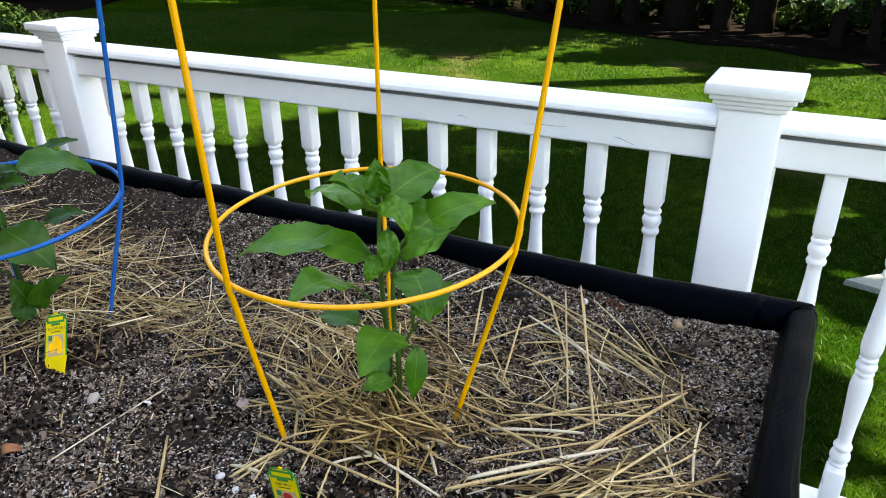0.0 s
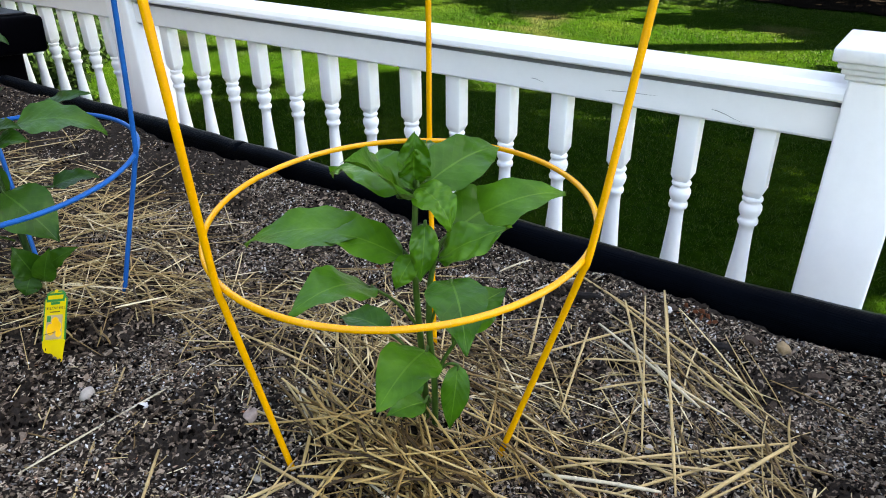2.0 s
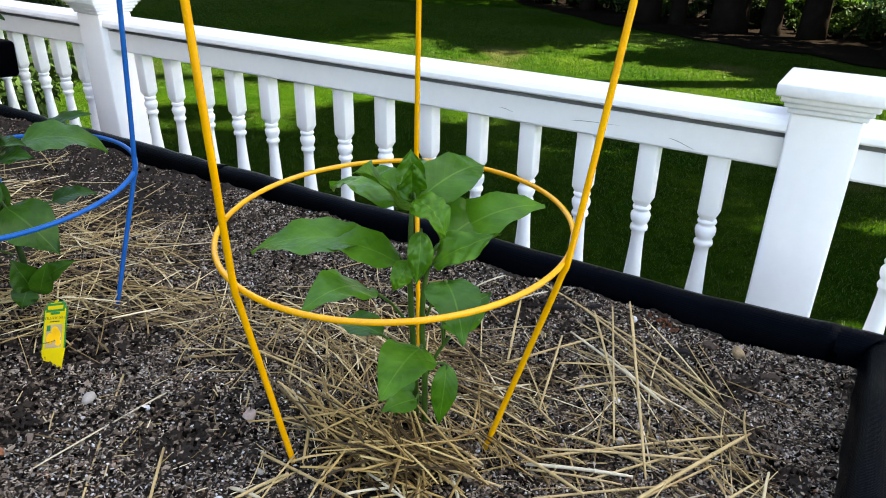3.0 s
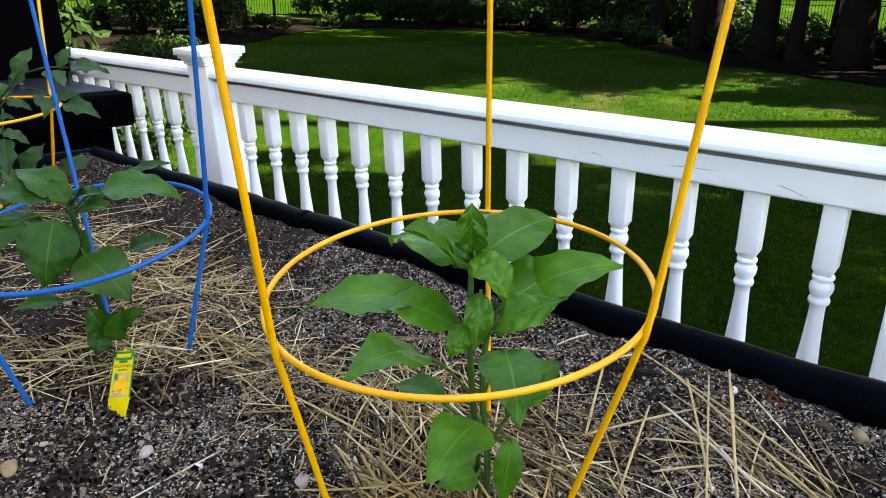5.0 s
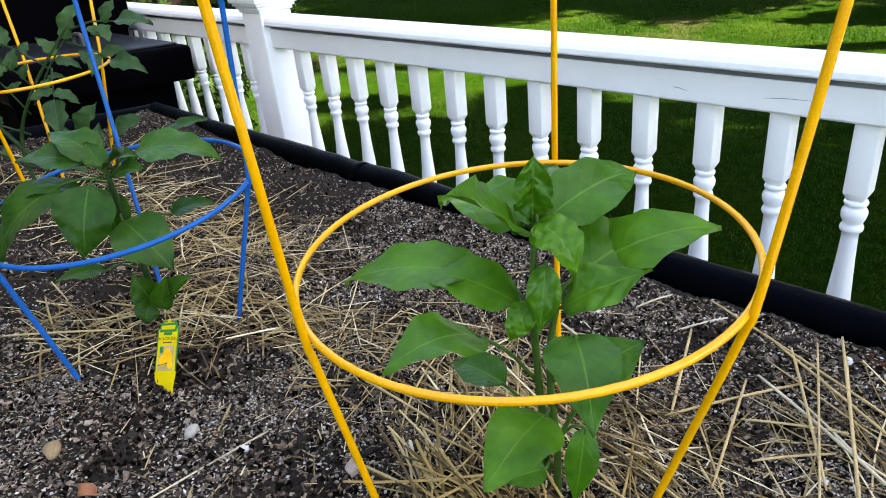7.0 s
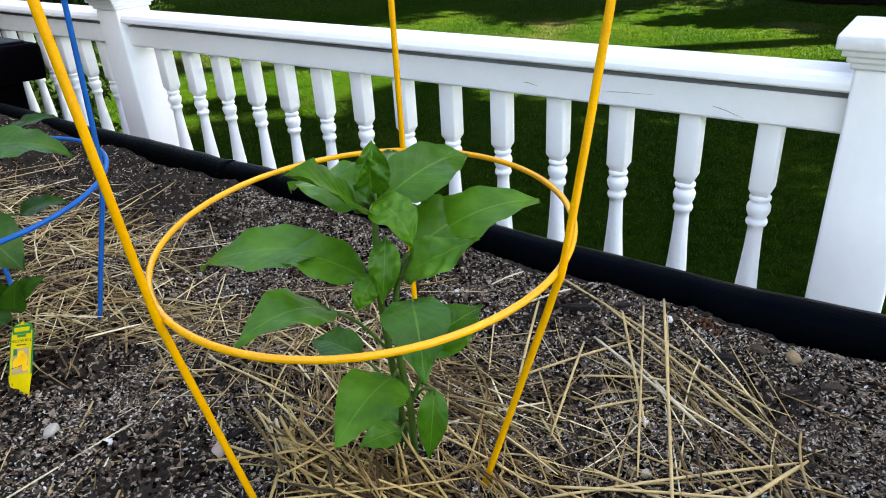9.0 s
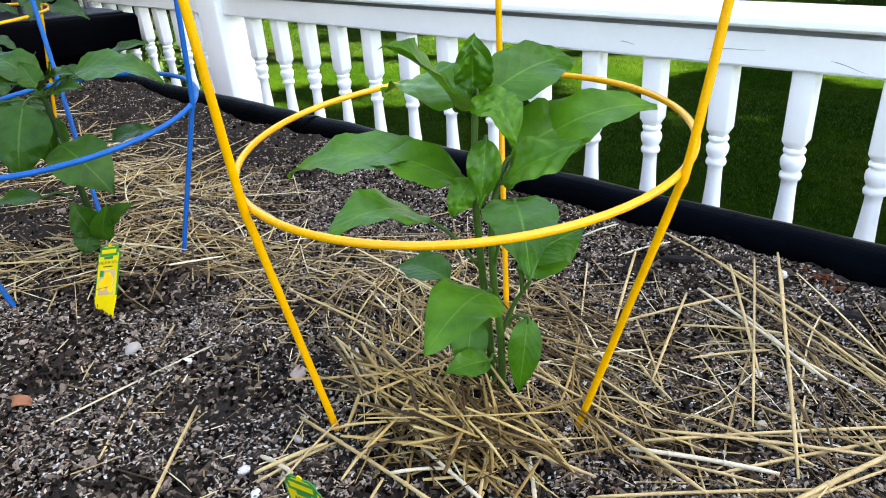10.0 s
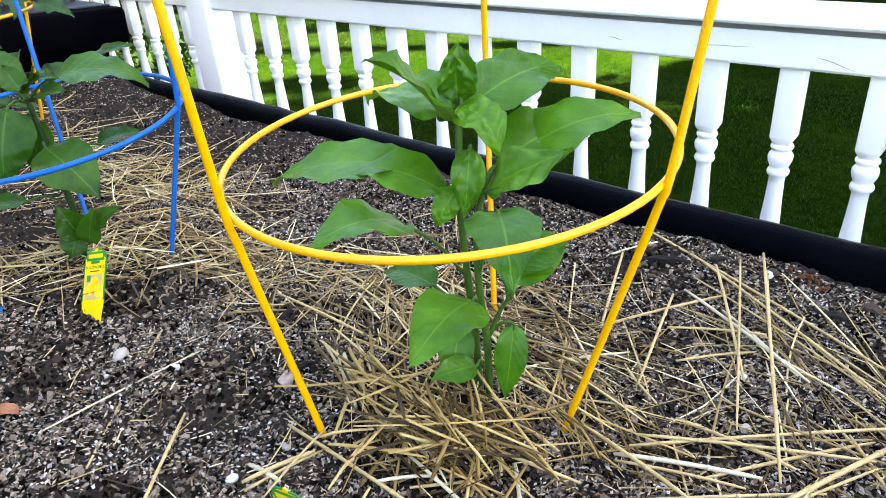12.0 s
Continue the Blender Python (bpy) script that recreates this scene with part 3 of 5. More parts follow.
def scatter(name, n, sizes, tilt, material, label, category, base_v, base_f, jitter=0.3, sink=0.3, near=0.72, lift=0.0, patchy=0.0, dry=0):
    x, y = spread(n, near)
    if dry:
        x, y = np.r_[x, 0.14 - 0.36 * rng.random(dry) ** 1.2], np.r_[y, -0.452 - 0.34 * rng.random(dry)]
        n += dry
    if patchy:
        broad = np.sin(31 * x + 17 * y + 1) + np.sin(-23 * x + 41 * y + 2) + 0.8 * np.sin(71 * x - 53 * y) + 0.6 * np.sin(113 * x + 97 * y)
        ok = broad + rng.normal(0, 0.7, n) > patchy
        under = np.minimum(np.hypot((x + 0.21) / 0.085, (y + 0.86) / 0.055), np.hypot((x + 0.70) / 0.15, (y + 0.87) / 0.12))
        ok &= (under > 1) | (rng.random(n) < 0.2)
        x, y = x[ok], y[ok]
        n = len(x)
    s = np.stack([rng.uniform(*sizes[k], n) * rng.uniform(0.6, 1.0, n) for k in range(3)], 1)
    v = base_v[None] * (1 + jitter * rng.uniform(-1, 1, (n, *base_v.shape)))
    v = np.einsum("nij,nkj->nki", turns(n, tilt), v * s[:, None])
    v += np.stack([x, y, soil_h(x, y) + s[:, 2] * (1 - sink) + lift * rng.random(n)], 1)[:, None]
    f = base_f[None] + (np.arange(n) * len(base_v))[:, None, None]
    ob = joined(name, v.reshape(-1, 3).tolist(), f.reshape(-1, base_f.shape[1]).tolist(), material)
    return tagged(ob, label, category, kind="stuff")


scatter("bark_mulch", 30000, ((0.0010, 0.0042), (0.0008, 0.0023), (0.0005, 0.0014)), 0.5, BARK, "dark brown bark chips in the potting mix", "bark chips", CUBE_V, CUBE_F, 0.4, near=0.62)
scatter("bark_mulch", 1800, ((0.0028, 0.0068), (0.0014, 0.0034), (0.0006, 0.0018)), 0.35, BARK, "coarse brown bark chips on the soil", "bark chips", CUBE_V, CUBE_F, 0.45, 0.1, near=0.75)
scatter("soil_crumbs", 11000, ((0.0012, 0.0058), (0.0012, 0.0052), (0.001, 0.0034)), 0.8, CLOD, "crumbs of dark soil", "soil crumbs", OCT_V, OCT_F, 0.35)
scatter("wood_bits", 92000, ((0.0009, 0.0046), (0.0005, 0.0017), (0.0003, 0.0009)), 0.3, FIBRE, "pale slivers of wood in the soil", "wood slivers", OCT_V, OCT_F, 0.25, 0.0, 0.62, 0.0030, -0.9, dry=6000)
scatter("perlite_grit", 21000, ((0.0006, 0.0030), (0.0006, 0.0025), (0.0005, 0.0018)), 0.6, GRIT, "white and grey grit in the potting mix", "grit", OCT_V, OCT_F, 0.3, 0.1, 0.62, 0.0026, -0.8, dry=600)


def pebble(x, y, r, squash, material, label):
    bm = bmesh.new()
    bmesh.ops.create_icosphere(bm, subdivisions=3, radius=1)
    o = Vector((x * 40, y * 40, 0))
    for v in bm.verts:
        k = 1 + 0.28 * noise.noise(v.co * 1.1 + o) + 0.12 * noise.noise(v.co * 2.7 + o)
        v.co = Vector((v.co.x * r * k, v.co.y * r * 0.78 * k, v.co.z * r * squash * k))
    ob = part("pebble", bm, material)
    ob.matrix_world = pose(x, y, float(soil_h(x, y)) + r * squash * 0.55, 8, -6, 900 * (x + y))
    return tagged(ob, label, "pebble", "pebbles on the soil")


PALE = surface("pale_pebble", (0.42, 0.41, 0.40), (0.62, 0.61, 0.60), 80, 500, 0.7, 0.3, 0.001)
DARK_STONE = surface("dark_pebble", (0.16, 0.105, 0.05), (0.30, 0.21, 0.11), 80, 500, 0.85, 0.6, 0.002)
for x, y, r, sq, mt, lb in ((-0.106, -0.478, 0.0062, 0.7, PALE, "small white pebble on the soil by the fabric"), (-0.513, -0.949, 0.0085, 0.6, PEBBLE, "cream pebble on the bare soil"), (-0.294, -0.929, 0.0042, 0.7, PEBBLE, "small tan pebble on the soil"), (-0.299, -0.972, 0.005, 0.6, PALE, "small white pebble on the soil"), (-0.575, -1.050, 0.010, 0.8, DARK_STONE, "brown lump of earth on the soil"), (-0.269, -0.982, 0.0045, 0.7, PALE, "small white pebble on the soil"), (0.02, -0.475, 0.008, 0.9, DARK_STONE, "dark round lump by the fabric rim"), (-0.45, -0.93, 0.0055, 0.5, PALE, "grey white flake on the soil"), (-0.245, -0.985, 0.004, 0.7, PALE, "small white pebble on the soil"), (-0.16, -0.95, 0.0045, 0.6, PALE, "small white pebble on the soil"), (-0.07, -0.64, 0.0055, 0.5, PALE, "small white pebble among straw"), (-0.045, -0.70, 0.005, 0.6, PEBBLE, "tan pebble among straw"), (-0.40, -0.62, 0.005, 0.6, PALE, "small white pebble on the soil"), (-0.35, -0.53, 0.004, 0.6, PALE, "small white pebble on the soil")):
    pebble(x, y, r, sq, mt, lb)


# ---- straw ----
def straws(name, rows, label, pieces=False, tone=STRAW_ONE):
    """Loose straw. Each row: count, middle, spread, mean angle, its spread, length range, lift, thickest radius. Counted straws are parts of one patch, fine litter is one mesh."""
    vs, fs, at0 = [], [], 0
    seg, pts = 6, 6
    for count, (cx, cy), (sx, sy), ang, dang, (l0, l1), lift, thick in rows:
        x, y = cx + sx * np.clip(rng.normal(0, 0.55, count), -1.2, 1.2), cy + sy * np.clip(rng.normal(0, 0.55, count), -1.2, 1.2)
        a = radians(ang) + radians(dang) * rng.normal(0, 1, count)
        ln = l0 + (l1 - l0) * rng.random(count) ** 1.6
        r = thick * (0.36 + 0.64 * rng.random(count) ** 1.3)
        bend = rng.normal(0, 0.022, count) * ln
        kink = np.where(rng.random(count) < 0.10, rng.normal(0, 0.10, count), 0) * ln
        up = rng.random(count) * lift + 0.0012
        tilt = rng.normal(0, 0.05, count)
        u = np.linspace(-0.5, 0.5, pts)[None]
        off = bend[:, None] * (4 * u * u) + kink[:, None] * np.maximum(0, u - 0.1)
        px = x[:, None] + np.cos(a)[:, None] * u * ln[:, None] - np.sin(a)[:, None] * off
        py = y[:, None] + np.sin(a)[:, None] * u * ln[:, None] + np.cos(a)[:, None] * off
        px -= np.maximum(0, px.max(1, keepdims=True) - 0.124) + np.minimum(0, px.min(1, keepdims=True) + 1.6)
        py -= np.maximum(0, py.max(1, keepdims=True) + 0.462)
        hz = soil_h(px, py)
        slope = (hz[:, -1:] - hz[:, :1]) / 1.0
        line = hz.mean(1, keepdims=True) + slope * u + up[:, None] + tilt[:, None] * u * ln[:, None]
        pz = line + np.maximum(0, (hz - line).max(1, keepdims=True) - 0.0025)
        P = np.stack([px, py, pz], -1)
        d = np.gradient(P, axis=1)
        d /= np.linalg.norm(d, axis=2, keepdims=True) + 1e-9
        side = np.cross(d, np.array([0, 0, 1.0]))
        side /= np.linalg.norm(side, axis=2, keepdims=True) + 1e-9
        top = np.cross(side, d)
        th = np.linspace(0, 2 * np.pi, seg, endpoint=False)
        taper = np.interp(np.linspace(0, 1, pts), [0, 0.1, 0.85, 1], [0.75, 1, 0.9, 0.5])
        flat = rng.uniform(0.3, 0.95, count)
        rr = r[:, None, None, None] * taper[None, :, None, None]
        V = P[:, :, None] + rr * (np.cos(th)[None, None, :, None] * side[:, :, None] + flat[:, None, None, None] * np.sin(th)[None, None, :, None] * top[:, :, None])
        k, j = np.meshgrid(np.arange(pts - 1), np.arange(seg), indexing="ij")
        q = np.stack([k * seg + j, k * seg + (j + 1) % seg, (k + 1) * seg + (j + 1) % seg, (k + 1) * seg + j], -1).reshape(-1, 4)
        vs.append(V.reshape(count, -1, 3))
        fs.append(q)
    if pieces:
        heap = thing(name, label, "straw mulch", "patches of straw mulch")
        quads = fs[0].tolist()
        for V in vs:
            for one in V:
                joined("straw", one.tolist(), quads, tone, heap, smooth=True)
        return heap
    allv = np.concatenate(vs)
    n = len(allv)
    F = (fs[0][None] + (np.arange(n) * pts * seg)[:, None, None]).reshape(-1, 4)
    ob = joined(name, allv.reshape(-1, 3).tolist(), F.tolist(), STRAW, smooth=True)
    return tagged(ob, label, "straw mulch", kind="stuff")


straws("straw_mulch", [
    (130, (-0.225, -0.850), (0.065, 0.038), -12, 36, (0.05, 0.14), 0.030, 0.0017),
    (50, (-0.190, -0.880), (0.055, 0.030), 75, 40, (0.04, 0.09), 0.022, 0.0016),
    (50, (-0.165, -0.765), (0.06, 0.05), -20, 28, (0.05, 0.13), 0.018, 0.0014),
], "golden straw heaped around the staked pepper plant", True, STRAW_WARM)
straws("straw_mulch", [
    (95, (-0.250, -0.690), (0.10, 0.07), -10, 28, (0.06, 0.16), 0.016, 0.0013),
    (85, (-0.350, -0.735), (0.09, 0.08), -36, 22, (0.06, 0.18), 0.014, 0.0014),
], "pale straw spread behind the staked pepper plant", True)
straws("straw_mulch", [
    (44, (-0.045, -0.600), (0.09, 0.08), -38, 20, (0.08, 0.20), 0.008, 0.0012),
    (70, (0.050, -0.850), (0.06, 0.06), 48, 22, (0.08, 0.20), 0.024, 0.0016),
    (44, (0.020, -0.940), (0.10, 0.055), 35, 30, (0.06, 0.19), 0.018, 0.0015),
    (36, (0.060, -0.700), (0.05, 0.09), -35, 35, (0.06, 0.16), 0.012, 0.0014),
    (24, (-0.060, -0.750), (0.10, 0.07), 5, 45, (0.05, 0.16), 0.006, 0.0012),
], "loose straw strewn over the soil by the bed's end", True)
straws("straw_mulch", [
    (120, (-0.70, -0.87), (0.11, 0.085), 20, 75, (0.05, 0.15), 0.024, 0.0014),
    (60, (-0.60, -0.77), (0.11, 0.07), 25, 60, (0.06, 0.16), 0.016, 0.0013),
    (55, (-0.77, -0.97), (0.10, 0.04), 10, 60, (0.05, 0.12), 0.012, 0.0013),
], "thick straw around the pepper plant in the blue cage", True)
straws("straw_litter", [
    (70, (-0.71, -0.86), (0.11, 0.10), 20, 60, (0.03, 0.13), 0.020, 0.0011),
    (70, (-0.60, -0.77), (0.12, 0.08), 25, 50, (0.03, 0.14), 0.016, 0.0011),
    (180, (-0.85, -0.70), (0.16, 0.10), 25, 60, (0.05, 0.16), 0.016, 0.0012),
    (190, (-0.44, -0.69), (0.13, 0.13), -10, 50, (0.04, 0.14), 0.007, 0.0012),
    (110, (-1.25, -0.72), (0.22, 0.16), 30, 60, (0.05, 0.16), 0.010, 0.0013),
    (150, (-1.03, -0.70), (0.20, 0.15), 25, 65, (0.05, 0.16), 0.012, 0.0013),
    (90, (-1.40, -0.80), (0.22, 0.20), 30, 70, (0.04, 0.15), 0.008, 0.0013),
    (35, (-0.20, -0.83), (0.10, 0.09), -10, 60, (0.03, 0.12), 0.018, 0.0010),
    (120, (-0.22, -0.67), (0.14, 0.10), -15, 45, (0.03, 0.13), 0.008, 0.0009),
    (60, (0.05, -0.86), (0.07, 0.07), 50, 25, (0.05, 0.16), 0.016, 0.0012),
    (90, (0.0, -0.78), (0.12, 0.16), 0, 70, (0.015, 0.09), 0.006, 0.0009),
    (60, (-0.42, -0.95), (0.15, 0.12), 30, 70, (0.012, 0.05), 0.003, 0.0009),
    (700, (-0.25, -0.74), (0.30, 0.22), 0, 90, (0.006, 0.022), 0.004, 0.0008),
    (240, (-1.05, -0.80), (0.40, 0.30), 0, 90, (0.010, 0.040), 0.004, 0.0009),
], "thin scattered straw and chaff on the open soil")


def long_straw(a, b, r, material, label, lift=0.008, kink=0.0):
    bm = bmesh.new()
    pts = []
    za, zb = float(soil_h(*a)), float(soil_h(*b))
    for k in range(9):
        s = k / 8
        x, y = a[0] + (b[0] - a[0]) * s, a[1] + (b[1] - a[1]) * s
        y += kink * math.sin(math.pi * s)
        pts.append((x, y, za + (zb - za) * s + r + lift * 0.6 + 0.0015 * math.sin(math.pi * s)))
    tube(bm, pts, [r * 0.8] + [r] * 7 + [r * 0.6], 8)
    for s in (0.36, 0.7):
        k = int(s * 8)
        tube(bm, [Vector(pts[k]) + (Vector(pts[k + 1]) - Vector(pts[k])) * 0.1, Vector(pts[k]) + (Vector(pts[k + 1]) - Vector(pts[k])) * 0.25], [r * 1.25, r * 1.25], 8)
    return tagged(part("straw", bm, material), label, "straw", "long single straws")


LS = "single long golden straw lying on the soil"
LP = "single bleached straw lying on the mulch"
LONG = ((-0.352, -0.877, -0.102, -0.837, 0.0013, 0), (-0.301, -0.920, -0.133, -0.919, 0.0013, 0), (-0.204, -0.891, -0.097, -0.910, 0.0013, 1), (-0.102, -0.791, -0.015, -0.757, 0.0016, 1), (-0.475, -0.802, -0.329, -0.800, 0.0011, 0), (-0.248, -0.466, 0.020, -0.561, 0.0012, 0), (-0.169, -0.500, 0.030, -0.608, 0.0012, 0), (-0.132, -0.486, -0.046, -0.717, 0.0010, 0))
LONG_END = ((-0.117, -0.466, -0.004, -0.758, 0.0014, 0), (-0.098, -0.778, 0.056, -0.619, 0.0012, 0), (-0.096, -0.856, 0.020, -0.744, 0.0011, 0), (-0.084, -0.883, 0.023, -0.772, 0.0019, 1), (-0.007, -0.804, 0.060, -0.614, 0.0018, 0), (-0.095, -0.903, -0.007, -0.816, 0.0018, 0), (-0.137, -0.777, -0.041, -0.812, 0.0014, 0), (-0.06, -0.93, 0.09, -0.80, 0.0016, 0), (-0.01, -0.86, 0.11, -0.82, 0.0014, 1))
LONG_SOIL = ((-0.300, -0.957, -0.262, -0.957, 0.0016, 1), (-0.279, -0.975, -0.260, -0.919, 0.0010, 0), (-0.340, -0.831, -0.276, -0.875, 0.0018, 1), (-0.454, -1.042, -0.451, -0.841, 0.0008, 1), (-0.524, -0.903, -0.393, -1.033, 0.0012, 0), (-0.387, -0.957, -0.286, -1.065, 0.0013, 0), (-0.225, -0.475, -0.262, -0.52, 0.0012, 1), (-0.40, -0.565, -0.30, -0.60, 0.0013, 1))
for rows, lift in ((LONG, 0.016), (LONG_END, 0.018), (LONG_SOIL, 0.004)):
    for xa, ya, xb, yb, r, pale in rows:
        long_straw((xa, ya), (xb, yb), r, STRAW_PALE if pale else STRAW_GOLD, LP if pale else LS, lift)


HEAP_STRAWS = ((-0.322, -0.845, -0.204, -0.888), (-0.317, -0.820, -0.170, -0.891), (-0.354, -0.839, -0.248, -0.885), (-0.284, -0.973, -0.261, -0.927), (-0.254, -0.975, -0.272, -0.905), (-0.200, -0.931, -0.186, -0.971), (-0.206, -0.920, -0.181, -0.889), (-0.250, -0.854, -0.208, -0.891), (-0.303, -0.879, -0.278, -0.826), (-0.235, -0.815, -0.155, -0.768), (-0.186, -0.819, -0.147, -0.862), (-0.146, -0.848, -0.112, -0.888), (-0.233, -0.866, -0.173, -0.893), (-0.269, -0.918, -0.246, -0.892), (-0.171, -0.861, -0.129, -0.929), (-0.186, -0.803, -0.137, -0.808), (-0.343, -0.836, -0.280, -0.878), (-0.239, -0.894, -0.221, -0.948))
END_STRAWS = ((-0.163, -0.521, 0.020, -0.601), (-0.316, -0.506, -0.293, -0.389), (-0.166, -0.561, -0.127, -0.709), (-0.244, -0.517, -0.198, -0.642), (-0.187, -0.620, -0.117, -0.710), (-0.147, -0.614, -0.071, -0.584), (-0.120, -0.554, -0.033, -0.623), (-0.150, -0.500, -0.062, -0.660), (-0.106, -0.484, -0.039, -0.666), (-0.117, -0.660, -0.071, -0.612), (-0.202, -0.645, -0.122, -0.534), (-0.160, -0.549, -0.022, -0.634), (-0.166, -0.750, -0.117, -0.729), (-0.099, -0.796, -0.020, -0.772), (-0.099, -0.765, 0.037, -0.691), (-0.088, -0.723, -0.002, -0.730), (-0.077, -0.896, 0.045, -0.731), (-0.034, -0.862, 0.039, -0.697), (-0.045, -0.779, 0.031, -0.659))
for rows in (HEAP_STRAWS, END_STRAWS):
    for k, (xa, ya, xb, yb) in enumerate(rows):
        keep = [min(max(v, lo), hi) for v, lo, hi in ((xa, -0.8, 0.12), (ya, -1.2, -0.466), (xb, -0.8, 0.12), (yb, -1.2, -0.466))]
        pale = k % 5 == 1
        long_straw(keep[:2], keep[2:], 0.0008 + 0.0002 * (k % 4), STRAW_PALE if pale else STRAW_GOLD, LP if pale else LS, 0.010 + 0.004 * (k % 3))


def bark_chip(x, y, length, wide, turn, material, label, tilt=4):
    """A flat splintered piece of bark with ragged ends."""
    bm = bmesh.new()
    rows = []
    for k in range(9):
        u = k / 8
        w = wide * (0.35 + 0.65 * math.sin(math.pi * min(1, 0.12 + 0.85 * u)) ** 0.6) * (1 + 0.18 * math.sin(7 * u + 40 * x))
        h = 0.0016 + 0.0022 * math.sin(math.pi * u)
        rows.append([bm.verts.new((length * (u - 0.5), w * a, h * b + 0.0008 * math.sin(11 * u))) for a, b in ((-0.5, 0), (-0.42, 1), (0.05, 1.35), (0.45, 0.9), (0.5, 0), (0, -0.3))])
    for a, b in zip(rows, rows[1:]):
        for j in range(6):
            bm.faces.new((a[j], a[(j + 1) % 6], b[(j + 1) % 6], b[j]))
    bm.faces.new(rows[0][::-1])
    bm.faces.new(rows[-1])
    ob = part("bark_chip", bm, material, smooth=False)
    ob.matrix_world = pose(x, y, float(soil_h(x, y)) + 0.002, tilt, -3, turn)
    return tagged(ob, label, "bark chip", "single bark chips")


BLACK_BARK = surface("black_bark", (0.004, 0.0035, 0.0035), (0.018, 0.015, 0.014), 60, 300, 0.85, 0.8, 0.002, spec=0.15)
RUST_BARK = surface("rust_bark", (0.07, 0.022, 0.010), (0.16, 0.06, 0.03), 60, 300, 0.9, 0.8, 0.002, spec=0.05)
BROWN_BARK = surface("brown_bark", (0.03, 0.021, 0.016), (0.075, 0.055, 0.042), 60, 300, 0.9, 0.8, 0.002, spec=0.05)
for x, y, ln, w, tn in ((-0.196, -0.507, 0.052, 0.012, 20), (-0.449, -0.812, 0.045, 0.010, 105), (-0.040, -0.505, 0.040, 0.014, 10), (-0.155, -0.480, 0.022, 0.009, 40), (-0.405, -0.545, 0.030, 0.010, -20), (-0.50, -0.60, 0.026, 0.009, 60), (-0.36, -0.86, 0.020, 0.008, 80), (-0.30, -1.03, 0.022, 0.009, 15)):
    bark_chip(x, y, ln * 0.8, w * 0.7, tn, BLACK_BARK, "black charred-looking bark chip on the soil")
for x, y, ln, w, tn in ((-0.072, -0.462, 0.030, 0.012, -15), (-0.055, -0.468, 0.024, 0.008, 30), (-0.085, -0.470, 0.020, 0.007, 70), (-0.064, -0.464, 0.026, 0.009, -40), (-0.078, -0.466, 0.022, 0.008, 15), (-0.060, -0.472, 0.020, 0.008, 60), (-0.070, -0.470, 0.024, 0.010, 100), (-0.090, -0.463, 0.018, 0.008, -20), (-0.165, -0.93, 0.030, 0.004, 5), (-0.47, -0.565, 0.022, 0.007, 10)):
    bark_chip(x, y, ln * 0.28, w * 0.28, tn, RUST_BARK, "rust-red shred of bark on the soil", 12)
for x, y, ln, w, tn in ((-0.105, -0.476, 0.028, 0.015, 50), (-0.012, -0.478, 0.026, 0.016, -30), (-0.335, -1.068, 0.022, 0.010, 30), (0.06, -0.50, 0.030, 0.014, 20), (0.03, -0.56, 0.024, 0.010, 80), (-0.58, -0.52, 0.03, 0.012, 0), (-0.66, -0.55, 0.026, 0.010, 60)):
    bark_chip(x, y, ln * 0.7, w * 0.7, tn, BROWN_BARK, "brown bark chip near the fabric rim", 10)


def curled_leaf(x, y, size, turn, material, label):
    bm = bmesh.new()
    rows = []
    for k in range(8):
        u = k / 7
        w = size * 0.32 * math.sin(math.pi * (0.08 + 0.88 * u)) ** 0.8
        rows.append([bm.verts.new((size * (u - 0.5), w * v, 0.004 + 0.12 * abs(v) ** 1.5 * w + 0.0025 * math.sin(5 * u + 2 * v))) for v in (-1, -0.5, 0, 0.5, 1)])
    for a, b in zip(rows, rows[1:]):
        for j in range(4):
            bm.faces.new((a[j], a[j + 1], b[j + 1], b[j]))
    ob = part("dead_leaf", bm, material)
    ob.matrix_world = pose(x, y, float(soil_h(x, y)) + 0.001, 12, -5, turn)
    sol = ob.modifiers.new("thickness", "SOLIDIFY")
    sol.thickness = 0.0006
    tagged(ob, label, "dead leaf")


curled_leaf(-0.505, -1.045, 0.022, 20, DEAD_LEAF, "small curled rust-brown dead leaf on the soil")
curled_leaf(-0.360, -0.880, 0.020, 130, DEAD_PALE, "faded pinkish dead leaf beside the cage leg")
curled_leaf(-0.61, -0.80, 0.018, 60, DEAD_PALE, "small tan dead leaf in the straw")


# ---- cages ----
def cage(name_label, material, ring_mid, ring_tilt, ring_r, legs, wire, leg_r):
    ob = thing("plant_cage", name_label, "plant cage", "wire cages round the plants", at=(ring_mid[0], ring_mid[1], 0))
    o = Vector((ring_mid[0], ring_mid[1], 0))
    n = Vector((ring_tilt[0], ring_tilt[1], 1)).normalized()
    u = n.cross(Vector((0, 1, 0))).normalized()
    v = n.cross(u)
    bm = bmesh.new()
    loop_tube(bm, [Vector(ring_mid) - o + ring_r * (math.cos(a) * u + math.sin(a) * v) for a in (2 * math.pi * k / 72 for k in range(72))], wire, 10)
    part("hoop", bm, material, ob)
    for foot, knee, top in legs:
        bm = bmesh.new()
        foot, knee, top = (Vector(p) - o for p in (foot, knee, top))
        down = foot + (foot - knee).normalized() * 0.10
        line = [down, foot, foot.lerp(knee, 0.5), foot.lerp(knee, 0.9), knee.lerp(top, 0.04), knee.lerp(top, 0.5), top]
        pts = smooth_line(line, 5)
        tube(bm, pts, leg_r, 10)
        part("leg", bm, material, ob)
    return ob


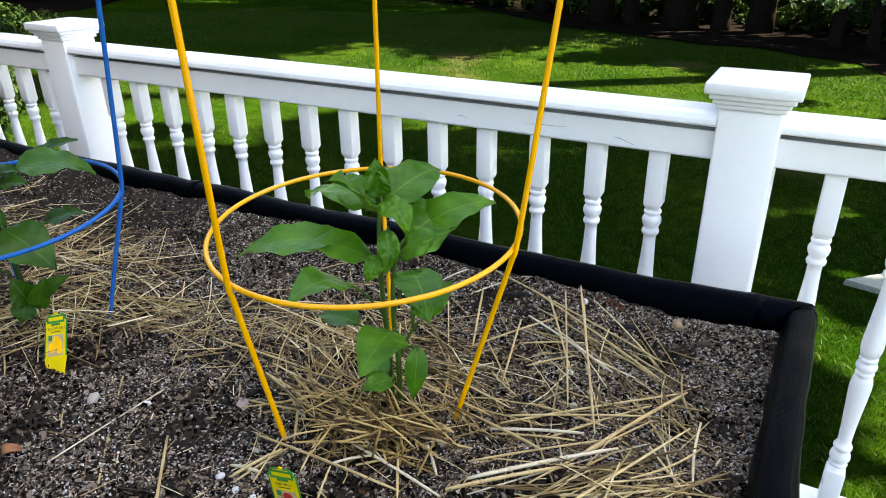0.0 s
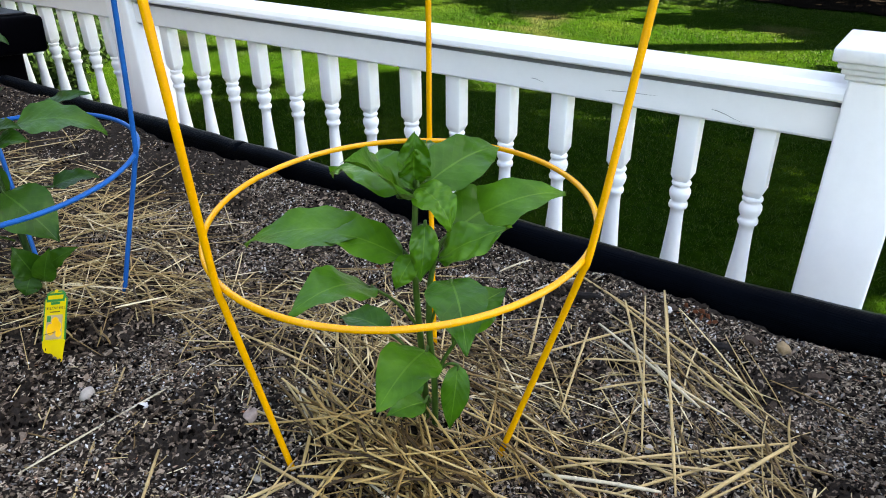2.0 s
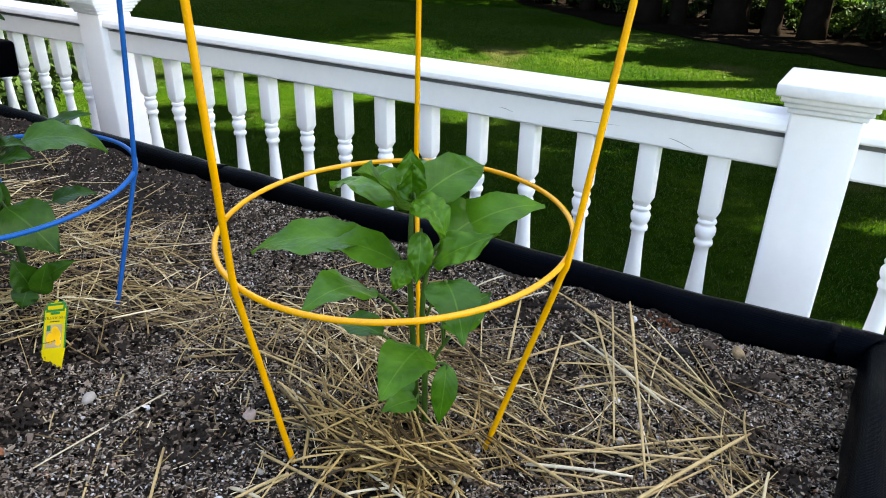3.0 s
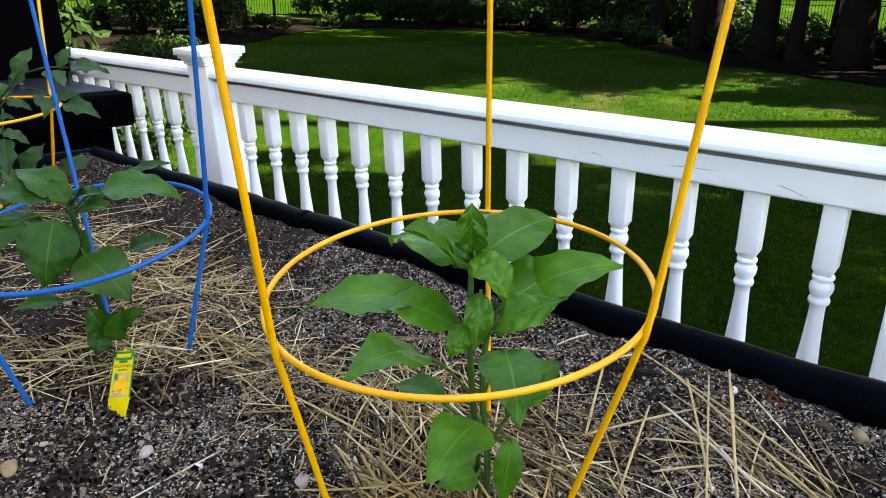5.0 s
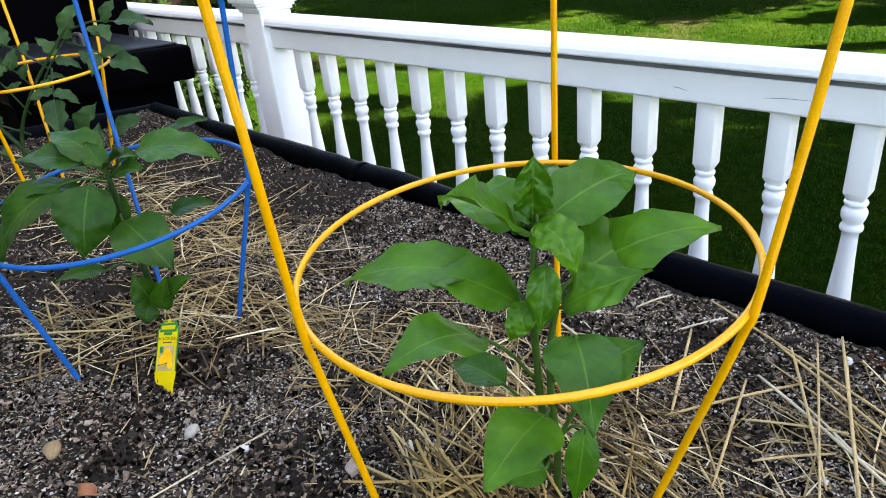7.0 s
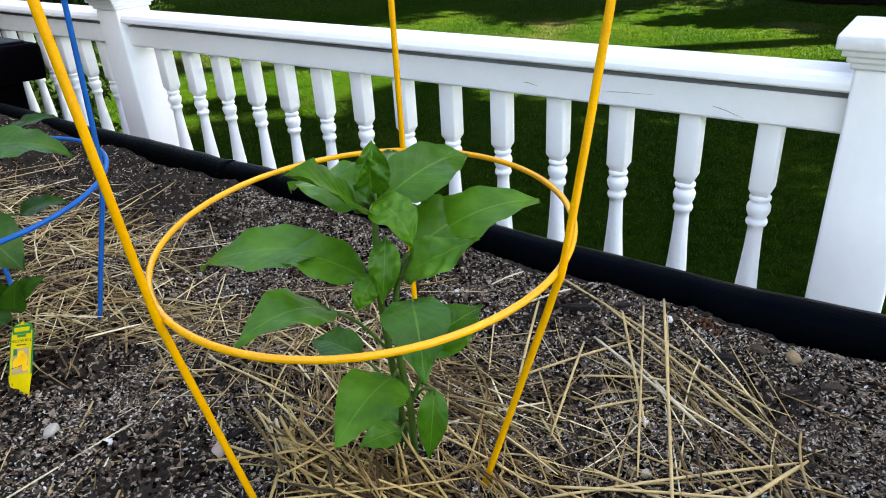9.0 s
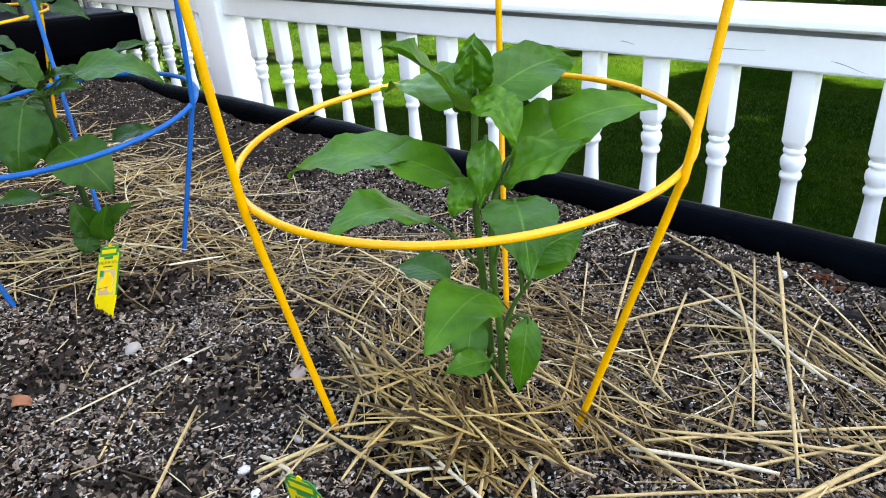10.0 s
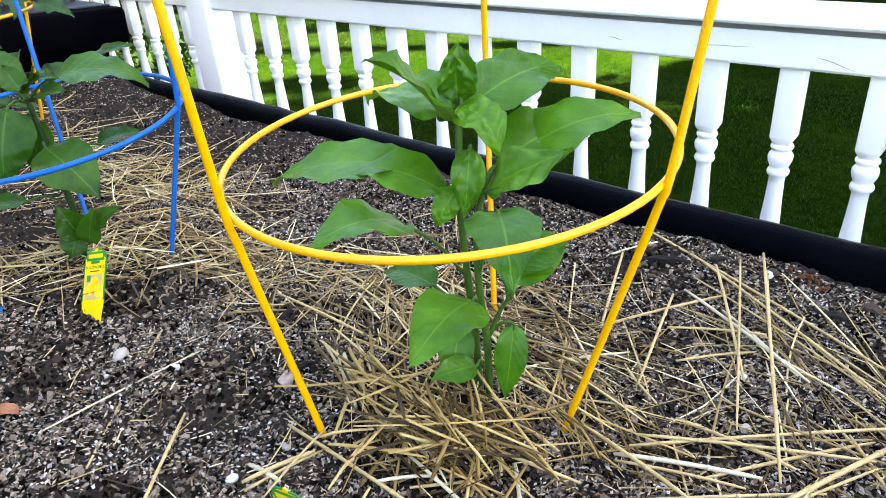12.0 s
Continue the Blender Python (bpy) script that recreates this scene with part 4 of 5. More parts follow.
cage("yellow coated steel plant cage with an orange-yellow hoop", YELLOW, (-0.2511, -0.7929, 0.2003), (0.0019, -0.113), 0.1563,
     [((-0.272, -0.906, -0.010), (-0.286, -0.9505, 0.187), (-0.243, -1.031, 0.62)), ((-0.146, -0.780, 0.006), (-0.091, -0.781, 0.206), (-0.052, -0.763, 0.62)), ((-0.298, -0.674, 0.005), (-0.3265, -0.6515, 0.2165), (-0.301, -0.705, 0.62))], 0.0025, 0.0027)
cage("blue coated steel plant cage standing in the straw", BLUE, (-0.7347, -0.8892, 0.1602), (0.0364, -0.1592), 0.1443,
     [((-0.677, -0.992, -0.006), (-0.694, -1.032, 0.140), (-0.66, -1.10, 0.6)), ((-0.654, -0.817, 0.010), (-0.626, -0.791, 0.178), (-0.568, -0.818, 0.62)), ((-0.804, -0.846, 0.018), (-0.868, -0.834, 0.172), (-1.05, -0.80, 0.6))], 0.0027, 0.0028)
cage("second yellow plant cage around the tomato plant", YELLOW, (-1.318, -0.793, 0.222), (0.02, -0.10), 0.122,
     [((-1.405, -0.670, 0.03), (-1.349, -0.667, 0.235), (-1.488, -0.600, 0.615)), ((-1.354, -0.784, 0.03), (-1.446, -0.770, 0.226), (-1.640, -0.754, 0.61)), ((-1.22, -0.87, 0.03), (-1.20, -0.90, 0.21), (-1.18, -0.95, 0.66))], 0.0026, 0.0030)


# ---- plants ----
def blade(bm, base, tip, width, normal, arch=0.12, curl=0.0, fold=0.18, wave=0.06, phase=0.0, lobes=0.0, rows=14, across=4, crinkle=0.0):
    """A leaf blade from its base to its tip, arched along and folded about the midrib, with a wavy margin."""
    base, tip = Vector(base), Vector(tip)
    ax = tip - base
    ln = ax.length
    ax.normalize()
    n = Vector(normal)
    n = (n - ax * n.dot(ax)).normalized()
    s = ax.cross(n)
    uv = bm.loops.layers.uv.verify()
    if crinkle:
        rows, across = 30, 8
    top = 0.60 ** 0.60 * 1.10 ** 1.10 / 1.70 ** 1.70
    grid, coords = [], {}
    for k in range(rows + 1):
        u = k / rows
        f = (max(u, 1e-4) ** 0.60) * (max(1 - u, 1e-4) ** 1.10) / top if 0 < k < rows else 0.015
        if lobes:
            f *= 1 - lobes * (0.5 + 0.5 * math.cos(u * 17 + phase))
        mid = base + ax * (ln * u) + n * (ln * (arch * 4 * u * (1 - u) - curl * u ** 3))
        row = []
        for j in range(-across, across + 1):
            v = j / across
            half = width / 2 * f
            lift = fold * abs(v) * half * (1 + 0.3 * math.sin(3 * u + phase)) + wave * width * v * v * math.sin(9 * u + phase + (1.3 if v > 0 else 0)) + 0.035 * width * math.sin(24 * u + 5 * abs(v) + phase) * abs(v)
            lift += 2.2 * crinkle * width * noise.noise((10 * u, 3.5 * v, phase * 3.1)) * min(1.0, 4 * (1 - u))
            p = bm.verts.new(mid + s * (half * v) + n * lift)
            coords[p] = (0.5 + 0.5 * v, u)
            row.append(p)
        grid.append(row)
    for a, b in zip(grid, grid[1:]):
        for j in range(2 * across):
            fc = bm.faces.new((a[j], a[j + 1], b[j + 1], b[j]))
            for lp in fc.loops:
                lp[uv].uv = coords[lp.vert]


def leaf_on(plant, origin, stem_pt, base, tip, width, normal=(0, 0, 1), material=None, stalk=0.0013, **kw):
    bm = bmesh.new()
    o = Vector(origin)
    blade(bm, Vector(base) - o, Vector(tip) - o, width, normal, **kw)
    me = bpy.data.meshes.new("leaf")
    for f in bm.faces:
        f.smooth = True
    bm.to_mesh(me)
    bm.free()
    me.materials.append(material or PEPPER_LEAF)
    ob = new("leaf", me)
    ob.parent = plant
    if stem_pt:
        a, b = Vector(stem_pt) - o, Vector(base) - o
        d = (Vector(tip) - Vector(base)).normalized()
        bm = bmesh.new()
        tube(bm, smooth_line([a, a.lerp(b, 0.5) + Vector((0, 0, 0.006)), b, b + d * 0.006], 4), [stalk * 1.2] + [stalk] * 11 + [stalk * 0.6], 7)
        part("leafstalk", bm, STEM, ob)
    return ob


EYE_SIDE = Vector((0.55, -0.60, 0.58)).normalized()


def pepper_plant():
    o = (-0.219, -0.791, -0.01)
    ob = thing("pepper_plant", "young green bell pepper plant with broad glossy leaves", "pepper plant", "pepper plants", at=o)
    O = Vector(o)
    for pts, r in (([(-0.222, -0.789, -0.03), (-0.221, -0.797, 0.05), (-0.219, -0.810, 0.12), (-0.218, -0.818, 0.18), (-0.221, -0.813, 0.238)], [0.0034, 0.0031, 0.0028, 0.0025, 0.0021]),
                   ([(-0.214, -0.788, -0.03), (-0.210, -0.797, 0.05), (-0.206, -0.812, 0.11), (-0.203, -0.818, 0.155), (-0.201, -0.815, 0.182)], [0.0032, 0.0029, 0.0027, 0.0024, 0.0021]),
                   ([(-0.209, -0.797, 0.06), (-0.200, -0.795, 0.085), (-0.190, -0.790, 0.105)], [0.002, 0.0017, 0.0014])):
        bm = bmesh.new()
        line = smooth_line([Vector(p) - O for p in pts], 5)
        rad = list(np.interp(np.linspace(0, 1, len(line)), np.linspace(0, 1, len(r)), r))
        tube(bm, line, rad, 9)
        part("stem", bm, STEM, ob)
    E = EYE_SIDE
    U = Vector((0, 0, 1))
    rows = [
        ((-0.218, -0.818, 0.176), (-0.258, -0.824, 0.190), (-0.353, -0.872, 0.174), 0.052, U + 0.45 * E, dict(arch=0.09, curl=0.03, fold=0.12, wave=0.05, phase=0.6)),
        ((-0.218, -0.818, 0.172), (-0.222, -0.826, 0.180), (-0.304, -0.848, 0.186), 0.040, U + 0.55 * E, dict(arch=0.12, curl=0.02, fold=0.16, wave=0.07, phase=2.6)),
        ((-0.220, -0.809, 0.112), (-0.236, -0.850, 0.161), (-0.243, -0.927, 0.170), 0.045, U + 0.8 * E + Vector((-0.2, 0, 0)), dict(arch=0.15, fold=0.12, phase=2.0)),
        ((-0.221, -0.800, 0.060), (-0.256, -0.802, 0.088), (-0.314, -0.803, 0.084), 0.034, U + 0.5 * E, dict(arch=0.10, fold=0.2, phase=1.0)),
        ((-0.212, -0.806, 0.085), (-0.188, -0.840, 0.118), (-0.180, -0.910, 0.107), 0.046, U * 0.5 + E + Vector((-0.25, 0, 0)), dict(arch=0.14, fold=0.10, phase=3.1)),
        ((-0.214, -0.797, 0.030), (-0.212, -0.808, 0.038), (-0.228, -0.842, 0.036), 0.024, U + E, dict(arch=0.1, phase=0.2)),
        ((-0.220, -0.797, 0.045), (-0.234, -0.802, 0.066), (-0.226, -0.820, 0.020), 0.028, E + 0.3 * U, dict(arch=0.08, phase=5.2)),
        ((-0.210, -0.795, 0.060), (-0.194, -0.786, 0.072), (-0.192, -0.798, 0.012), 0.025, E + 0.2 * U, dict(arch=0.06, phase=4.0)),
        ((-0.205, -0.813, 0.120), (-0.168, -0.842, 0.186), (-0.121, -0.890, 0.168), 0.043, E + 0.30 * U, dict(arch=0.15, fold=0.06, wave=0.03, phase=1.2)),
        ((-0.195, -0.793, 0.095), (-0.194, -0.800, 0.118), (-0.174, -0.752, 0.126), 0.036, E * 0.8 + U * 0.4, dict(arch=0.08, phase=2.2)),
        ((-0.195, -0.793, 0.100), (-0.190, -0.798, 0.125), (-0.172, -0.750, 0.138), 0.034, E * 0.7 + U * 0.5, dict(arch=0.05, phase=4.2)),
        ((-0.202, -0.815, 0.178), (-0.206, -0.786, 0.190), (-0.140, -0.727, 0.229), 0.050, U * 0.8 + E * 0.8, dict(arch=0.14, fold=0.10, curl=0.05, phase=0.9)),
        ((-0.202, -0.816, 0.178), (-0.196, -0.805, 0.200), (-0.183, -0.729, 0.212), 0.052, E + 0.6 * U, dict(arch=0.10, fold=0.10, phase=2.9)),
        ((-0.202, -0.817, 0.170), (-0.196, -0.817, 0.184), (-0.152, -0.785, 0.212), 0.032, E * 0.7 + U * 0.6, dict(arch=0.08, fold=0.25, wave=0.14, crinkle=0.0240, phase=4.3)),
        ((-0.221, -0.812, 0.230), (-0.220, -0.803, 0.234), (-0.205, -0.721, 0.248), 0.047, U * 0.6 + E * 0.85, dict(arch=0.12, fold=0.12, phase=1.7)),
        ((-0.221, -0.812, 0.226), (-0.232, -0.818, 0.226), (-0.217, -0.895, 0.277), 0.044, U + 0.2 * E + Vector((0.5, 0, 0)), dict(arch=0.06, fold=0.25, phase=0.1)),
        ((-0.221, -0.812, 0.226), (-0.232, -0.810, 0.230), (-0.318, -0.804, 0.222), 0.048, U + 0.5 * E, dict(arch=0.14, fold=0.2, wave=0.10, crinkle=0.0210, phase=3.6)),
        ((-0.221, -0.811, 0.226), (-0.225, -0.803, 0.232), (-0.262, -0.745, 0.246), 0.036, U * 0.8 + 0.6 * E, dict(arch=0.12, fold=0.2, phase=5.0)),
        ((-0.221, -0.813, 0.232), (-0.221, -0.815, 0.236), (-0.216, -0.822, 0.268), 0.024, E, dict(arch=-0.1, fold=0.4, wave=0.2, crinkle=0.0360, phase=2.4)),
        ((-0.221, -0.813, 0.232), (-0.227, -0.808, 0.238), (-0.236, -0.796, 0.272), 0.026, E, dict(arch=-0.1, fold=0.35, wave=0.15, crinkle=0.0300, phase=0.4)),
        ((-0.221, -0.813, 0.232), (-0.215, -0.818, 0.238), (-0.184, -0.818, 0.212), 0.032, U + E * 0.9, dict(arch=0.22, fold=0.15, wave=0.12, crinkle=0.0270, phase=1.4)),
        ((-0.210, -0.815, 0.200), (-0.207, -0.820, 0.212), (-0.200, -0.834, 0.170), 0.022, E, dict(arch=0.12, fold=0.25, wave=0.2, crinkle=0.0360, phase=3.3)),
        ((-0.214, -0.817, 0.176), (-0.212, -0.826, 0.186), (-0.217, -0.842, 0.162), 0.020, U * 0.5 + E, dict(arch=0.2, fold=0.2, wave=0.15, crinkle=0.0300, phase=5.5)),
    ]
    for stem_pt, base, tip, w, nrm, kw in rows:
        leaf_on(ob, o, stem_pt, base, tip, w, nrm, **kw)
    return ob


pepper_plant()


def second_pepper():
    o = (-0.734, -0.888, 0.0)
    ob = thing("pepper_plant", "bushy bell pepper plant inside the blue cage, leaves coloured darker for shade", "pepper plant", "pepper plants", at=o)
    O = Vector(o)
    foot = Vector((-0.737, -0.887, -0.02))
    top = Vector((-0.727, -0.900, 0.188))
    R, F, U = Vector((0.70, 0.714, 0)), Vector((-0.714, 0.70, 0)), Vector((0, 0, 1))
    stem = [foot, Vector((-0.727, -0.884, 0.05)), Vector((-0.728, -0.892, 0.12)), top]
    bm = bmesh.new()
    line = smooth_line([p - O for p in stem], 5)
    tube(bm, line, list(np.linspace(0.0046, 0.0028, len(line))), 9)
    part("stem", bm, STEM_DARK, ob)
    E = Vector((0.62, -0.3, 0.6)).normalized()

    def at(r, u, f):
        return top + R * r + U * u + F * f

    rows = [
        ((0.034, 0.020, 0.0), (0.120, 0.008, 0.012), 0.056, U + 0.75 * E, dict(arch=0.16, fold=0.12, phase=0.4)),
        ((0.040, 0.012, 0.04), (0.098, 0.044, 0.05), 0.036, U + 0.4 * E, dict(arch=0.10, fold=0.2, phase=1.1)),
        ((-0.016, 0.010, 0.0), (-0.094, 0.018, 0.0), 0.044, U + 0.7 * E, dict(arch=0.10, fold=0.15, phase=1.4)),
        ((-0.010, 0.012, 0.01), (-0.068, 0.040, 0.03), 0.046, U + 0.6 * E, dict(arch=0.10, fold=0.2, phase=2.4)),
        ((-0.044, -0.006, -0.015), (-0.116, -0.084, -0.045), 0.052, E + 0.6 * U - 0.3 * R, dict(arch=0.16, fold=0.12, phase=3.4)),
        ((-0.006, -0.002, -0.03), (-0.016, -0.072, -0.055), 0.062, E + 0.2 * U, dict(arch=0.12, fold=0.08, phase=4.4)),
        ((0.014, -0.046, -0.02), (0.068, -0.096, -0.045), 0.060, E + 0.3 * U, dict(arch=0.10, fold=0.08, phase=5.4)),
        ((0.050, -0.056, 0.02), (0.096, -0.050, 0.035), 0.032, U + 0.6 * E, dict(arch=0.1, phase=0.9)),
        ((-0.018, -0.104, -0.02), (-0.068, -0.108, -0.035), 0.026, U + 0.7 * E, dict(arch=0.10, phase=1.9)),
        ((0.002, 0.008, 0.0), (0.024, 0.036, -0.02), 0.028, U * 0.5 + E, dict(arch=-0.05, fold=0.35, phase=2.9)),
        ((0.008, 0.000, -0.01), (0.056, 0.010, -0.03), 0.034, U + E, dict(arch=0.1, fold=0.3, phase=3.9)),
        ((0.004, 0.010, -0.005), (0.046, 0.024, -0.02), 0.030, U + 0.8 * E, dict(arch=0.1, fold=0.3, phase=0.7)),
        ((-0.004, 0.008, 0.0), (-0.022, 0.032, 0.012), 0.026, E, dict(arch=0.0, fold=0.35, phase=4.9)),
        ((-0.030, -0.02, 0.0), (-0.126, -0.036, -0.01), 0.042, U + 0.3 * E, dict(arch=0.16, fold=0.2, phase=0.1)),
        ((-0.010, -0.020, 0.01), (-0.010, -0.085, 0.01), 0.040, E, dict(arch=0.10, phase=2.1)),
    ]
    for a, b, w, nrm, kw in rows:
        s = max(0.05, min(1.0, 1 + a[1] / 0.19))
        stem_pt = foot.lerp(top, min(1, s * 0.98))
        leaf_on(ob, o, stem_pt, at(*a), at(*b), w, nrm, SHADED_LEAF, **kw)
    for r, u, rt, ut, w in ((0.022, -0.152, 0.008, -0.110, 0.034), (0.030, -0.158, 0.046, -0.114, 0.026), (0.036, -0.140, 0.076, -0.114, 0.022), (0.018, -0.150, 0.010, -0.172, 0.030)):
        leaf_on(ob, o, foot.lerp(top, 0.15), at(r, u, -0.012), at(rt, ut, -0.02), w, E, SHADED_LEAF, arch=0.08)
    return ob


second_pepper()


def tomato_plant():
    o = (-1.33, -0.80, 0.02)
    ob = thing("tomato_plant", "tomato plant with lobed dull green leaves in a yellow cage", "tomato plant", at=o)
    O = Vector(o)
    R, F, U = Vector((0.66, 0.75, 0)), Vector((-0.75, 0.66, 0)), Vector((0, 0, 1))
    base = Vector((-1.33, -0.83, 0.0))
    stems = [[base, base + U * 0.10 - R * 0.01, base + U * 0.19 + R * 0.03, base + U * 0.30 + R * 0.12], [base + U * 0.08, base + U * 0.17 - R * 0.06, base + U * 0.27 - R * 0.10]]
    for pts in stems:
        bm = bmesh.new()
        line = smooth_line([p - O for p in pts], 6)
        tube(bm, line, list(np.linspace(0.0042, 0.0020, len(line))), 8)
        part("stem", bm, STEM_DARK, ob)
    E = Vector((0.8, -0.25, 0.5)).normalized()
    pick = random.Random(5)
    spots = ((0.120, 0.350, 0.195, 0.360, 0.0), (0.110, 0.330, 0.180, 0.300, -0.01), (0.075, 0.290, 0.085, 0.245, -0.04), (0.070, 0.290, -0.020, 0.345, 0.0), (0.020, 0.215, -0.055, 0.300, 0.02), (0.045, 0.250, 0.000, 0.310, -0.02), (0.010, 0.180, -0.110, 0.215, 0.0), (0.000, 0.030, 0.075, 0.110, 0.03), (0.010, 0.030, 0.140, 0.105, 0.02), (0.000, 0.060, -0.080, 0.110, -0.03), (0.030, 0.230, 0.085, 0.330, 0.05))
    fronds = []
    for r0, u0, r1, u1, f1 in spots:
        drop = 0.06 if u0 > 0.15 else 0.0
        p, q = base + R * r0 + U * (u0 - drop), base + R * r1 + U * (u1 - drop) + F * f1
        fronds.append((p, q - p, (q - p).length))
    for a, way, ln in fronds:
        way = way.normalized()
        side = way.cross(E).normalized()
        bm = bmesh.new()
        end = a + way * ln
        tube(bm, [a - O, a.lerp(end, 0.5) - O + U * 0.006, end - O], [0.002, 0.0016, 0.001], 6)
        stalk = part("leafstalk", bm, STEM_DARK, ob)
        for s, sd, sz in ((0.42, 1, 0.030), (0.68, 1, 0.042), (0.76, -1, 0.044), (1.0, 0, 0.068)):
            p = a.lerp(end, s)
            d = (way * (0.5 if sd else 1) + side * sd * 0.9 + Vector((pick.uniform(-0.2, 0.2), pick.uniform(-0.2, 0.2), pick.uniform(-0.35, 0.1)))).normalized()
            lf = leaf_on(ob, o, None, p, p + d * sz, sz * 0.62, E + U * 0.6 + side * pick.uniform(-0.3, 0.3), TOMATO_LEAF, arch=0.10, fold=0.2, wave=0.08, phase=pick.uniform(0, 6), lobes=0.26, rows=22)
            lf.name = "leaflet"
    return ob


tomato_plant()


# ---- plant tags ----
def tag(base, up, facing, print_mat, word, label):
    """A flat plastic plant tag: yellow face, green rim and header, a small picture panel and print. It leans as up says."""
    up = Vector(up).normalized()
    right = up.cross(Vector(facing)).normalized()
    nrm = right.cross(up)
    m = Matrix((right, up, nrm)).transposed().to_4x4()
    m.translation = base
    ob = thing("plant_tag", label, "plant tag", "plant tags")
    ob.matrix_world = m

    def sheet(name, pts, z0, z1, material, lab=""):
        bm = bmesh.new()
        lo = [bm.verts.new((x, y, z0)) for x, y in pts]
        hi = [bm.verts.new((x, y, z1)) for x, y in pts]
        k = len(pts)
        bm.faces.new(lo[::-1])
        bm.faces.new(hi)
        for j in range(k):
            bm.faces.new((lo[j], lo[(j + 1) % k], hi[(j + 1) % k], hi[j]))
        return part(name, bm, material, ob, lab, smooth=False)

    def outline(g, top):
        w = 0.0140 - g
        t = top - g
        return [(-w, 0.012), (w, 0.012), (w, t - 0.008), (w - 0.0025, t - 0.0055), (w - 0.0025, t - 0.003), (w - 0.006, t), (-w + 0.006, t), (-w + 0.0025, t - 0.003), (-w + 0.0025, t - 0.0055), (-w, t - 0.008)]

    def foot(g):
        w = 0.0140 - g
        return [(-w + 0.003, -0.045), (w - 0.003, -0.045), (w - 0.002, -0.004), (w, 0.012), (-w, 0.012), (-w + 0.002, -0.004)]

    top = 0.064
    sheet("card", outline(0, top), -0.0004, 0.0004, TAG_GREEN, "green edge of the tag")
    sheet("stake", foot(0), -0.0004, 0.0004, TAG_YELLOW)
    sheet("face", outline(0.0014, top), 0.0004, 0.0006, TAG_YELLOW)
    sheet("header", [(-0.0112, top - 0.0115), (0.0112, top - 0.0115), (0.0112, top - 0.004), (0.008, top - 0.0022), (-0.008, top - 0.0022), (-0.0112, top - 0.004)], 0.0006, 0.0008, TAG_GREEN, "green header band")
    sheet("mark", [(-0.009, top - 0.0088), (0.009, top - 0.0088), (0.0095, top - 0.0046), (-0.0095, top - 0.0046)], 0.0008, 0.00095, TAG_YELLOW, "yellow maker's mark")
    sheet("header_tab", [(-0.0055, top - 0.0145), (0.0055, top - 0.0145), (0.0055, top - 0.0118), (-0.0055, top - 0.0118)], 0.0006, 0.0008, TAG_GREEN)
    sheet("picture", [(-0.0098, 0.013), (0.0098, 0.013), (0.0098, 0.0385), (-0.0098, 0.0385)], 0.0006, 0.0008, TAG_CREAM, "printed picture of vegetables")
    for x, y, rx, ry in ((-0.004, 0.0235, 0.0048, 0.0062), (0.0042, 0.0262, 0.0046, 0.0058), (0.001, 0.0318, 0.0044, 0.0045), (0.0058, 0.0185, 0.0036, 0.0036)):
        sheet("fruit", [(x + rx * math.cos(a), y + ry * math.sin(a)) for a in (2 * math.pi * k / 16 for k in range(16))], 0.0008, 0.00098 + 0.00002 * (x > 0), print_mat)
    sheet("leaf_print", [(-0.009, 0.0315), (-0.0045, 0.0315), (-0.0045, 0.0378), (-0.009, 0.0378)], 0.0008, 0.00095, TAG_GREEN)
    sheet("print_bar", [(-0.006, 0.0412), (0.006, 0.0412), (0.006, 0.0423), (-0.006, 0.0423)], 0.0006, 0.00075, TAG_DARK)
    if word:
        cu = bpy.data.curves.new("words", "FONT")
        cu.body, cu.size, cu.align_x, cu.extrude = word, 0.0040, "CENTER", 0.00008
        tmp = new("words_tmp", cu)
        bpy.context.view_layer.update()
        me = bpy.data.meshes.new_from_object(tmp.evaluated_get(bpy.context.evaluated_depsgraph_get()))
        bpy.data.objects.remove(tmp)
        me.materials.clear()
        me.materials.append(TAG_DARK)
        w = new("words", me)
        w.parent = ob
        w.location = (0, 0.0445, 0.00072)
        w["label"] = "dark printed variety name"
    bm = bmesh.new()
    tube(bm, [(0, top - 0.0005, -0.0004), (0, top - 0.0005, 0.0005)], 0.0022, 12)
    part("tab", bm, TAG_YELLOW, ob, smooth=False)
    return ob


tag((-0.597, -0.9365, 0.000), (-0.41, 0.45, 0.79), (0.25, -0.78, 0.57), TAG_GOLD, "YELLOW BELL", "yellow and green plastic plant tag stuck in the straw")
tag((-0.2069, -0.976, -0.0145), (-0.05, -0.14, 0.98), (0.20, -0.98, -0.13), TAG_RED, "RED BELL", "yellow plant tag with a red picture leaning in the soil")


